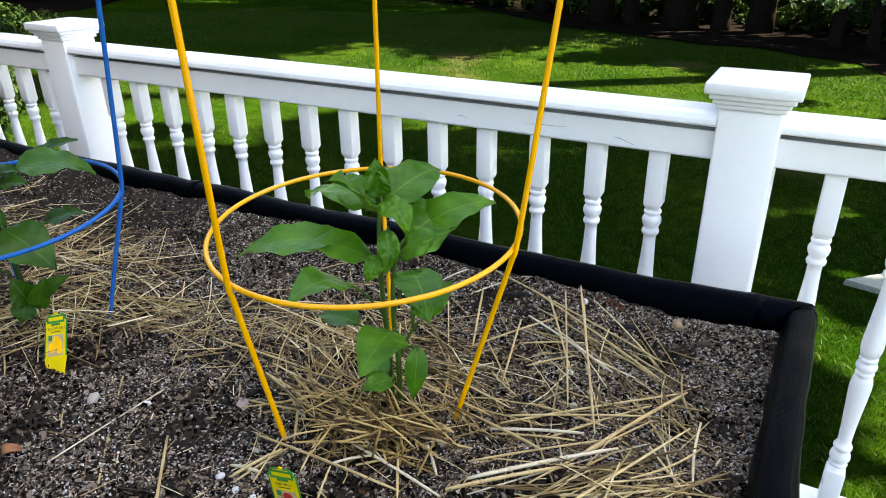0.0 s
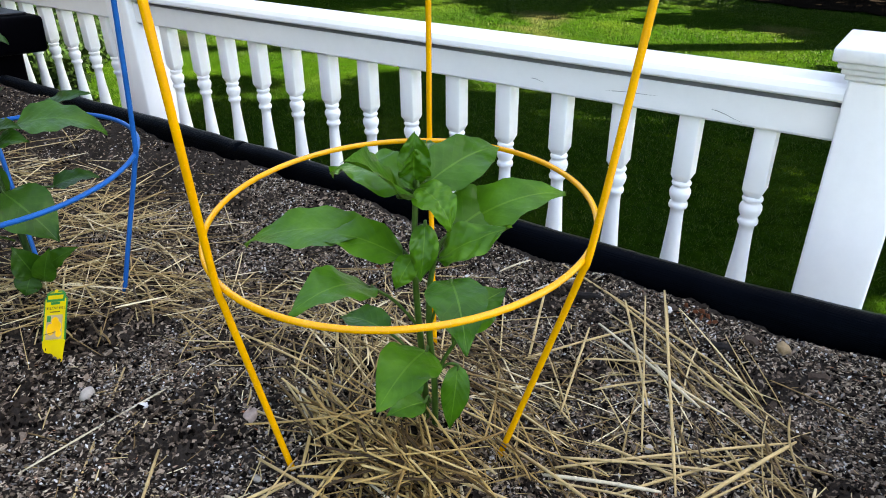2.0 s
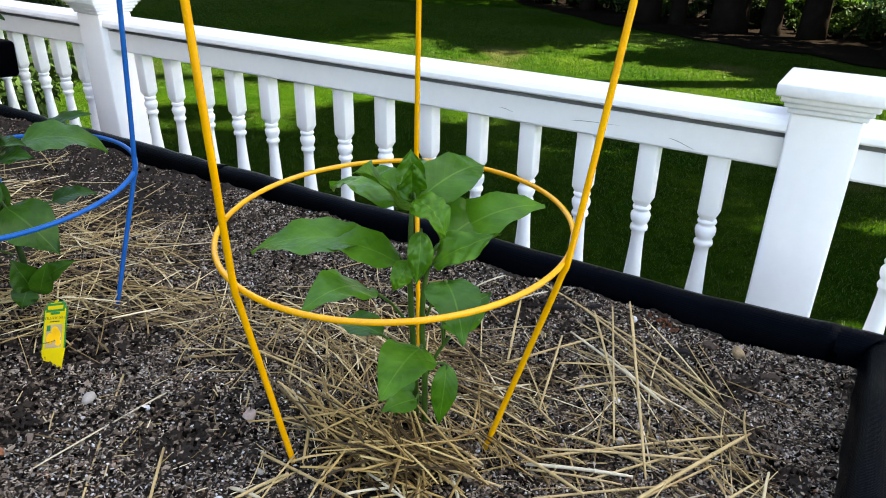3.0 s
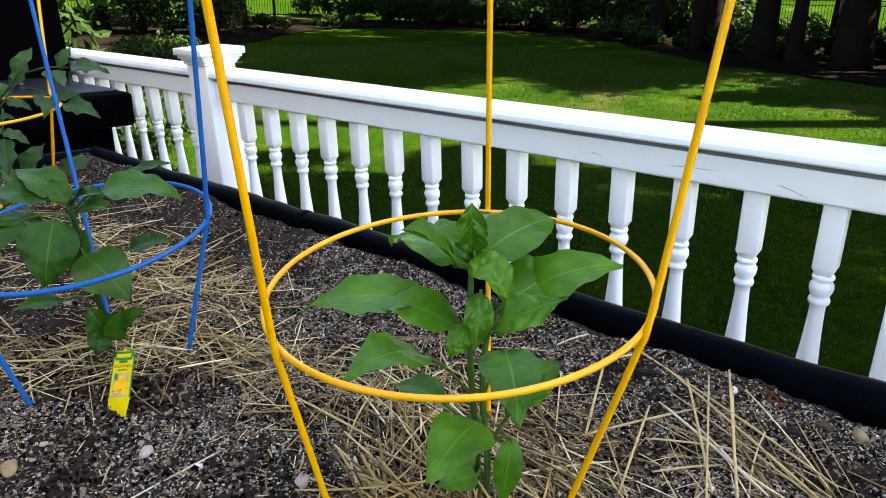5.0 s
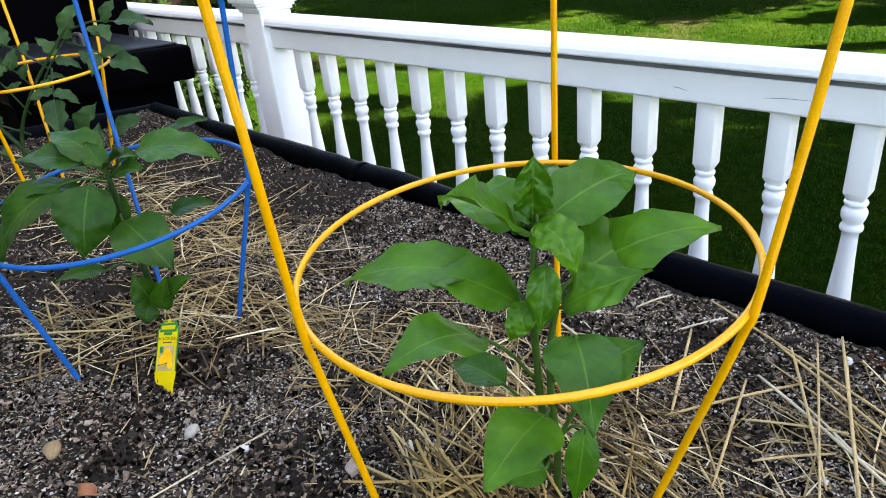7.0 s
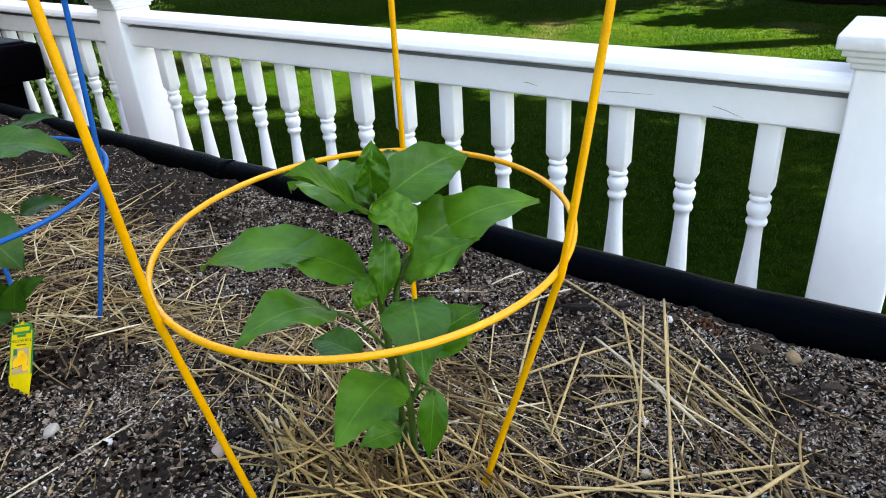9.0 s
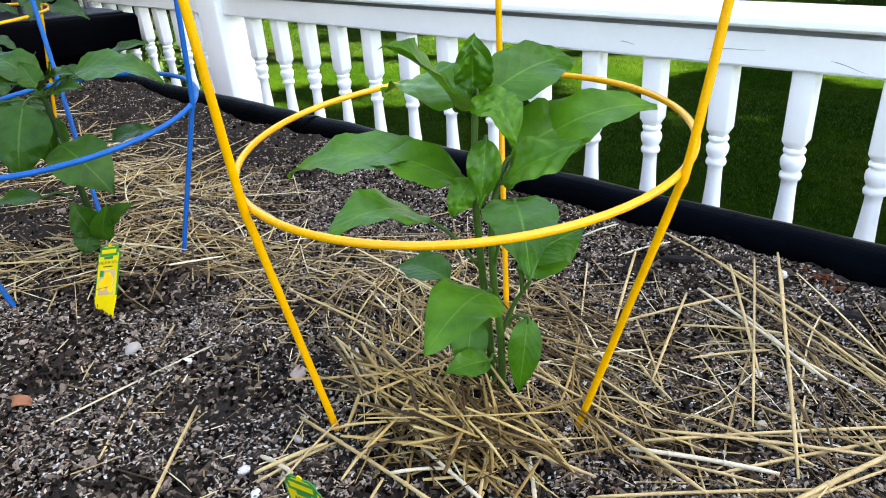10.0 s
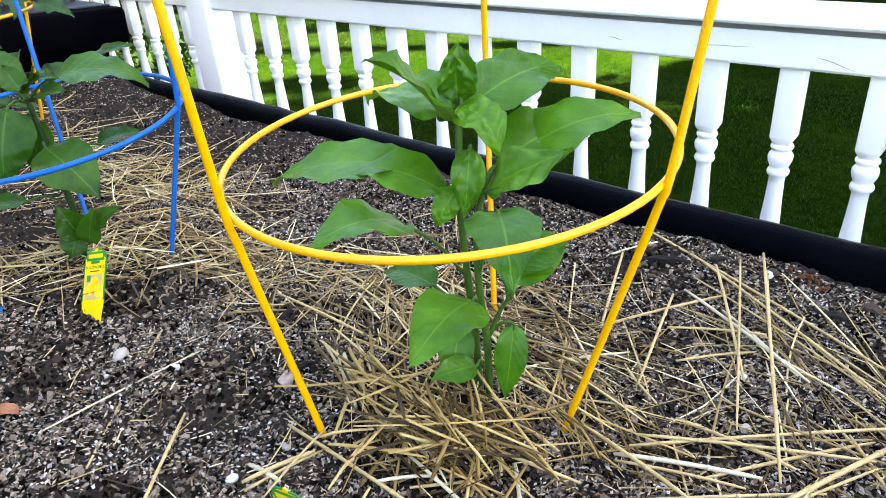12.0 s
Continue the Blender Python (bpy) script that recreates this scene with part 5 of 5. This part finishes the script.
# ---- black box and covered grill at the deck's far end ----
def deck_box():
    ob = thing("deck_box", "black resin deck box with a closed grey-handled lid", "deck box", at=(-2.1, -0.14, DECK_Z))
    D = 0.54
    bm = bmesh.new()
    box(bm, (-D + 0.02, -0.50, 0.0), (-0.10, -0.03, 0.69), 0.012, 2)
    part("body", bm, BOX, ob)
    lid = bmesh.new()
    box(lid, (-D, -0.53, 0.690), (0.0, 0.0, 0.795), 0.014, 3)
    part("lid", lid, BOX, ob)
    rim = bmesh.new()
    box(rim, (-D + 0.03, -0.50, 0.794), (-0.03, -0.03, 0.803), 0.004, 2)
    part("lid_panel", rim, BOX_LID, ob, "scuffed lid top")
    for y in (-0.06, -0.24):
        h = bmesh.new()
        tube(h, smooth_line([(-0.30, y, 0.80), (-0.295, y, 0.832), (-0.26, y, 0.838), (-0.225, y, 0.832), (-0.22, y, 0.80)], 5), 0.007, 8)
        part("handle", h, GREY, ob, "grey plastic grab handle")
    for k in range(4):
        m = bmesh.new()
        y = -0.44 + k * 0.022
        box(m, (-0.1012, y, 0.40), (-0.0985, y + 0.016, 0.43))
        part("marking", m, GREY, ob, "grey bar of lettering", smooth=False)
    return ob


deck_box()


def grill_cover():
    ob = thing("covered_grill", "tall grill under a black vinyl cover", "grill", at=(-2.98, -0.42, DECK_Z))
    bm = bmesh.new()
    sec = [(0.0, 0.34, 0.38), (0.3, 0.335, 0.375), (0.8, 0.33, 0.372), (1.05, 0.325, 0.365), (1.25, 0.28, 0.33), (1.34, 0.16, 0.25)]
    rings = []
    for z, hx, hy in sec:
        ring = []
        for k in range(40):
            a = 2 * math.pi * k / 40
            c, s = math.cos(a), math.sin(a)
            e = 0.35
            x = hx * math.copysign(abs(c) ** e, c)
            y = hy * math.copysign(abs(s) ** e, s)
            w = 0.012 * noise.noise((x * 6, y * 6, z * 2.5))
            ring.append(bm.verts.new((x * (1 + w), y * (1 + w), z)))
        rings.append(ring)
    for a, b in zip(rings, rings[1:]):
        for j in range(40):
            bm.faces.new((a[j], a[(j + 1) % 40], b[(j + 1) % 40], b[j]))
    bm.faces.new(rings[-1])
    part("cover", bm, COVER, ob)
    k = bmesh.new()
    tube(k, [(0.33, 0.22, 1.12), (0.342, 0.22, 1.12)], 0.012, 10)
    part("snap", k, GREY, ob, "small pale metal snap")
    return ob


grill_cover()

# ---- far edge of the garden: fence, trees, undergrowth ----
def slab():
    bm = bmesh.new()
    pts = [(-0.55, -0.12), (-0.2, -0.22), (0.75, -0.16), (0.6, 0.05), (0.3, 0.2), (-0.3, 0.16)]
    lo = [bm.verts.new((x, y, -0.03)) for x, y in pts]
    hi = [bm.verts.new((x * 0.98, y * 0.98, 0.014)) for x, y in pts]
    bm.faces.new(lo[::-1])
    bm.faces.new(hi)
    for j in range(6):
        bm.faces.new((lo[j], lo[(j + 1) % 6], hi[(j + 1) % 6], hi[j]))
    ob = part("stepping_stone", bm, SLATE, smooth=False)
    ob.location = (0.98, 3.08, ground_z(0.98, 3.08) + 0.012)
    tagged(ob, "pale grey-green flat stone in the grass", "stepping stone")


slab()


def fence_run(a, b):
    """A straight run of dark metal picket fence."""
    ob = thing("metal_fence", "black metal picket fence at the lawn's end", "fence", "fence runs", at=(a[0], a[1], ground_z(*a)))
    o = Vector(ob.location)
    a, b = Vector((*a, 0)), Vector((*b, 0))
    ln = (b - a).length
    for h in (0.15, 1.02, 1.2):
        bm = bmesh.new()
        pts = []
        for k in range(9):
            p = a.lerp(b, k / 8)
            pts.append(Vector((p.x, p.y, ground_z(p.x, p.y) + h)) - o)
        tube(bm, pts, 0.018, 5)
        part("rail", bm, FENCE, ob)
    n = int(ln / 2.2)
    for k in range(n + 1):
        p = a.lerp(b, k / n)
        bm = bmesh.new()
        z = ground_z(p.x, p.y)
        box(bm, (p.x - o.x - 0.03, p.y - o.y - 0.03, z - o.z - 0.1), (p.x - o.x + 0.03, p.y - o.y + 0.03, z - o.z + 1.3))
        part("post", bm, FENCE, ob, smooth=False)
    verts, faces = [], []
    m = int(ln / 0.115)
    for k in range(m):
        p = a.lerp(b, (k + 0.5) / m)
        z = ground_z(p.x, p.y)
        for sx, sy in ((-1, -1), (1, -1), (1, 1), (-1, 1)):
            for h in (0.08, 1.26):
                verts.append((p.x - o.x + 0.009 * sx, p.y - o.y + 0.009 * sy, z - o.z + h))
        i = 8 * k
        for j in range(4):
            faces.append((i + 2 * j, i + 2 * ((j + 1) % 4), i + 2 * ((j + 1) % 4) + 1, i + 2 * j + 1))
    pk = joined("picket_row", verts, faces, FENCE, ob)
    pk["kind"] = "stuff"


FENCE_LINE = [(-34, 6), (-27, 19), (-16, 29), (-4, 30), (8, 26)]
for p, q in zip(FENCE_LINE, FENCE_LINE[1:]):
    fence_run(p, q)


def leaf_cloud(mids, radii, count, size, seed):
    """Loose leaf pairs around several clump middles."""
    g = np.random.default_rng(seed)
    k = g.integers(0, len(mids), count)
    d = g.normal(size=(count, 3))
    d /= np.linalg.norm(d, axis=1)[:, None]
    p = np.array(mids)[k] + d * (np.array(radii)[k] * g.random(count) ** 0.45)[:, None] * np.array([1, 1, 0.75])
    a = g.normal(size=(count, 3))
    a /= np.linalg.norm(a, axis=1)[:, None]
    b = np.cross(a, g.normal(size=(count, 3)))
    b /= np.linalg.norm(b, axis=1)[:, None]
    s = (size * g.uniform(0.6, 1.3, count))[:, None]
    v = np.stack([p - a * s, p + b * s * 0.42, p + a * s, p - b * s * 0.42], 1)
    return v.reshape(-1, 3), np.arange(4 * count).reshape(-1, 4)


def tree(x, y, height, r, crown_from, spread_r, count, seed, leaf=0.10, label="dark leafy tree at the edge of the lawn", lean=(0, 0), full=1.0):
    z = ground_z(x, y)
    ob = thing("tree", label, "tree", "trees", at=(x, y, z))
    g = random.Random(seed)
    bm = bmesh.new()
    pts, rad = [], []
    for k in range(8):
        s = k / 7
        pts.append((lean[0] * s * height + 0.12 * math.sin(3 * s + seed) * s, lean[1] * s * height + 0.12 * math.cos(2 * s + seed) * s, -0.15 + height * 0.85 * s))
        rad.append(r * (1.35 if k == 0 else 1) * (1 - 0.75 * s))
    tube(bm, smooth_line(pts, 3), list(np.interp(np.linspace(0, 1, 22), np.linspace(0, 1, 8), rad)), 10)
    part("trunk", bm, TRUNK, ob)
    mids, rads = [], []
    for k in range(9):
        s = crown_from + (0.95 - crown_from) * (k + 0.5) / 9
        a = 2.4 * k + g.uniform(-0.4, 0.4)
        reach = spread_r * (0.5 + 0.5 * math.sin(math.pi * min(1, (s - crown_from) / (1 - crown_from) + 0.2))) * g.uniform(0.7, 1.1)
        root = Vector((lean[0] * s * height, lean[1] * s * height, height * 0.85 * s))
        tip = root + Vector((reach * math.cos(a), reach * math.sin(a), height * g.uniform(0.02, 0.14)))
        bm = bmesh.new()
        tube(bm, smooth_line([root, root.lerp(tip, 0.5) + Vector((0, 0, 0.1 * reach)), tip], 3), [r * 0.34, r * 0.3, r * 0.26, r * 0.2, r * 0.14, r * 0.08, r * 0.04], 6)
        part("limb", bm, TRUNK, ob)
        for m in range(4):
            q = root.lerp(tip, 0.45 + 0.18 * m) + Vector((g.uniform(-1, 1), g.uniform(-1, 1), g.uniform(-0.4, 0.6))) * 0.28 * spread_r
            mids.append(tuple(q))
            rads.append(spread_r * full * g.uniform(0.18, 0.36))
    v, f = leaf_cloud(mids, rads, count, leaf, seed)
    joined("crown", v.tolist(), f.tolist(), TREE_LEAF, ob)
    return ob


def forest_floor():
    """Dark leaf litter under the trees, their shade put into its colour, laid a little over the grass."""
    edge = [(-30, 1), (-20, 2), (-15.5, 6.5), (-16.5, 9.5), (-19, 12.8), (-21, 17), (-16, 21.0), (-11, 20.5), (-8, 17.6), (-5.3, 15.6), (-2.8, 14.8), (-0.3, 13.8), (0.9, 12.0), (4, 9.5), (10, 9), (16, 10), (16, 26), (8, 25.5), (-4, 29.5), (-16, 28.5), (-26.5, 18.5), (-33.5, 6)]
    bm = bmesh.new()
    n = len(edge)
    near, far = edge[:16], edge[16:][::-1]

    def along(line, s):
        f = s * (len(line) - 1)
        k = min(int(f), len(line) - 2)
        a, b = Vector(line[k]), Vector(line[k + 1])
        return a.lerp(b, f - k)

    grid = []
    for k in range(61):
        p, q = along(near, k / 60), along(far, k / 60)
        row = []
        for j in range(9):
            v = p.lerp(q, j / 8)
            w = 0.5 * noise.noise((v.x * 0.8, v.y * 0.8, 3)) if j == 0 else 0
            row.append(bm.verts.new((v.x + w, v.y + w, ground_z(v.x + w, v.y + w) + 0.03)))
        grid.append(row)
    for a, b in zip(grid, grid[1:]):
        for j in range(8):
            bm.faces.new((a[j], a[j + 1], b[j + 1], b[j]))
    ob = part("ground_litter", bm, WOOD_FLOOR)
    tagged(ob, "leaf litter under the trees, deep shade put into its colour", "leaf litter", kind="structure")


forest_floor()
WOODS = ((-24.5, 8.6, 11, 0.22, 0.3, 3.6, 3600), (-23.0, 9.4, 12, 0.20, 0.3, 3.6, 3600), (-22.0, 10.2, 9, 0.10, 0.3, 2.8, 2600), (-22.0, 13.2, 12, 0.26, 0.3, 3.6, 3600), (-26, 16.5, 12, 0.28, 0.28, 4.0, 3600), (-20.5, 22.0, 12, 0.25, 0.3, 4.0, 3600), (-15.5, 25.5, 13, 0.3, 0.3, 4.2, 4000), (-11.0, 24.5, 16, 0.3, 0.3, 5.2, 6000),
         (-8.2, 21.5, 15, 0.24, 0.35, 4.6, 5600), (-5.44, 17.5, 20, 0.27, 0.46, 4.2, 5200), (-4.7, 17.6, 12, 0.18, 0.36, 3.0, 3200), (-3.4, 17.4, 19, 0.36, 0.50, 3.4, 4600), (-2.45, 17.5, 11, 0.19, 0.36, 3.0, 3200), (-1.56, 17.5, 22, 0.25, 0.58, 3.2, 4200), (-4.5, 20.2, 9, 0.09, 0.4, 2.2, 2000), (-4.0, 20.4, 9, 0.08, 0.4, 2.2, 2000), (-6.5, 20.8, 16, 0.16, 0.42, 4.6, 6000),
         (-2.0, 20.5, 10, 0.10, 0.4, 2.4, 2200), (0.1, 15.4, 7.5, 0.13, 0.36, 1.7, 2600), (0.75, 15.0, 7, 0.11, 0.34, 1.6, 2400), (1.8, 17.0, 9, 0.2, 0.3, 2.2, 3000), (4.5, 19.5, 10, 0.26, 0.28, 3.0, 3600), (8.0, 20.5, 11, 0.3, 0.25, 3.4, 3600), (14, 17.0, 12, 0.3, 0.3, 4.0, 4000), (-7.6, 18.9, 20, 0.20, 0.46, 4.0, 7500), (-9.6, 20.6, 20, 0.22, 0.46, 4.0, 7500))
for k, (x, y, h, r, cf, sr, c) in enumerate(WOODS):
    tree(x, y, h, r, cf, sr, c, 11 + k, 0.23, full=1.05)


def low_branch(x, y, z, mid, seed):
    """A leafy limb that hangs low from a tree at the lawn's edge."""
    ob = thing("hanging_branch", "low hanging branch with pale green leaves", "branch", at=(x, y, z))
    bm = bmesh.new()
    tube(bm, smooth_line([Vector(mid), Vector(mid) * 0.5 + Vector((0, 0, 0.15)), (0, 0, 0), (-0.1, 0, -0.12)], 4), list(np.linspace(0.03, 0.004, 13)), 6)
    part("limb", bm, TRUNK, ob)
    v, f = leaf_cloud([(0, 0, 0), (0.22, 0.1, 0.10), (-0.2, -0.05, 0.05), (0.05, 0.2, -0.1)], [0.28, 0.3, 0.22, 0.2], 420, 0.06, seed)
    joined("foliage", v.tolist(), f.tolist(), PALE_LEAF, ob)


low_branch(-0.05, 9.7, 0.26, (1.9, 3.2, 2.6), 91)
low_branch(0.62, 9.8, 0.36, (1.5, 2.6, 2.4), 92)
low_branch(-8.7, 10.0, 0.62, (-1.5, 4.0, 3.0), 93)


def shrub(x, y, w, h, count, seed, leaf=0.07):
    z = ground_z(x, y)
    ob = thing("shrub", "dark leafy shrub at the lawn's edge", "shrub", "shrubs", at=(x, y, z))
    g = random.Random(seed)
    mids, rads = [], []
    for k in range(9):
        a, rr = g.uniform(0, 6.28), w * g.uniform(0, 0.7)
        mids.append((rr * math.cos(a), rr * math.sin(a), h * g.uniform(0.25, 0.75)))
        rads.append(h * g.uniform(0.25, 0.45))
        bm = bmesh.new()
        tube(bm, smooth_line([(0.1 * math.cos(a), 0.1 * math.sin(a), -0.05), (rr * 0.5 * math.cos(a), rr * 0.5 * math.sin(a), mids[-1][2] * 0.6), mids[-1]], 3), [0.03, 0.028, 0.025, 0.02, 0.015, 0.01, 0.006], 5)
        part("branch", bm, TRUNK, ob)
    v, f = leaf_cloud(mids, rads, count, leaf, seed)
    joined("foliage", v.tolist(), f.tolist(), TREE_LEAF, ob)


UNDERGROWTH = ((-13.2, 26.5, 2.0, 0.9), (-11, 25.5, 2.0, 1.0), (-9, 25.5, 2.2, 1.1), (-7.4, 24.0, 2.2, 1.0), (-6.0, 22.5, 2.2, 0.8), (-4.2, 22.8, 2.2, 0.7), (-2.4, 21.5, 2.0, 0.7), (-1.2, 22.5, 2.0, 0.8), (0.3, 19.3, 1.8, 1.0), (1.2, 17.2, 1.6, 1.1), (2.6, 16.4, 1.7, 1.3), (4.8, 15.5, 2.0, 1.6), (-24, 8, 1.6, 1.2), (-23.2, 9.0, 1.2, 0.8), (-22.0, 9.9, 0.9, 2.6), (-21.2, 10.6, 0.8, 2.2), (-20.6, 11.8, 1.0, 1.8), (-22.6, 12.4, 1.3, 0.7), (-21.5, 14.5, 1.4, 0.6), (-20.5, 17.0, 1.4, 0.5))
for k, (x, y, w, h) in enumerate(UNDERGROWTH):
    shrub(x, y, w, h, 3000, 40 + k, 0.09)

for k, (x, y) in enumerate(((-8.6, 2.6), (-9.8, 3.4), (-10.8, 4.6), (-8.4, 1.2), (-11.8, 5.6), (-9.6, 1.8))):
    shrub(x, y, 1.0, 0.95, 4200, 150 + k, 0.045)
for k, (x, y) in enumerate(((-4.7, 0.95), (-5.6, 1.5), (-6.5, 1.9), (-7.4, 2.4), (-4.5, 0.55), (-5.3, 0.7))):
    shrub(x, y, 0.7, 0.85, 4200, 170 + k, 0.038)
# Tall shrubs added past the deck's end to block sky light from the left.
for k, (x, y) in enumerate(((-5.2, -0.2), (-5.8, -1.1), (-6.6, 0.3), (-5.3, -2.0))):
    shrub(x, y, 0.9, 3.4, 9000, 190 + k, 0.07)
for k in range(17):
    shrub(-26 + 1.06 * k, 21.2 + 0.22 * k + 0.4 * math.sin(2.3 * k), 1.5, 1.7 + 0.35 * math.sin(1.9 * k), 2600, 120 + k, 0.12)
for k in range(15):
    shrub(-11.5 + 0.95 * k, 20.6 - 0.16 * k + 0.5 * math.sin(2.1 * k), 1.2, 0.62 + 0.25 * math.sin(1.7 * k), 1300, 80 + k, 0.08)

# unseen trees added beyond the view: their crowns shade the bed and the near grass
tree(3.4, 8.9, 16.0, 0.30, 0.40, 2.2, 5600, 77, 0.19, "unseen tall leafy tree added to shade the lawn", full=1.2)
tree(4.05, 7.4, 13.0, 0.28, 0.60, 1.6, 5500, 79, 0.20, "unseen leafy tree added to shade the grass behind the railing", full=1.2)
tree(6.1, 13.2, 22.0, 0.36, 0.62, 2.2, 6000, 80, 0.22, "unseen tall leafy tree added at the garden's side for shade", full=1.0)
tree(4.5, 16.0, 34.0, 0.45, 0.80, 2.1, 12000, 81, 0.26, "unseen very tall leafy tree added at the garden's side for shade", full=1.2)
tree(4.2, 4.0, 13.0, 0.28, 0.60, 2.4, 19000, 78, 0.26, "unseen leafy tree added beside the deck to shade the bed", full=1.6)


# ---- unseen wall added behind the camera to hold back sky light ----
def unseen_wall():
    ob = thing("wall_house", "unseen grey clapboard wall added behind the deck to block sky light", "house wall", kind="structure", at=(0, -2.48, DECK_Z))
    bm = bmesh.new()
    box(bm, (-9, -0.2, -0.6), (-0.9, -0.02, 4.9))
    part("wall_core", bm, SIDING, ob, smooth=False)
    for k in range(32):
        bm = bmesh.new()
        z = -0.3 + k * 0.16
        lo = [(-9, -0.02, z), (-0.9, -0.02, z), (-0.9, 0.012, z), (-9, 0.012, z)]
        hi = [(-9, -0.02, z + 0.165), (-0.9, -0.02, z + 0.165), (-0.9, -0.004, z + 0.165), (-9, -0.004, z + 0.165)]
        a, b = [bm.verts.new(p) for p in lo], [bm.verts.new(p) for p in hi]
        bm.faces.new(a[::-1])
        bm.faces.new(b)
        for j in range(4):
            bm.faces.new((a[j], a[(j + 1) % 4], b[(j + 1) % 4], b[j]))
        part("clapboard", bm, SIDING, ob, smooth=False)


unseen_wall()
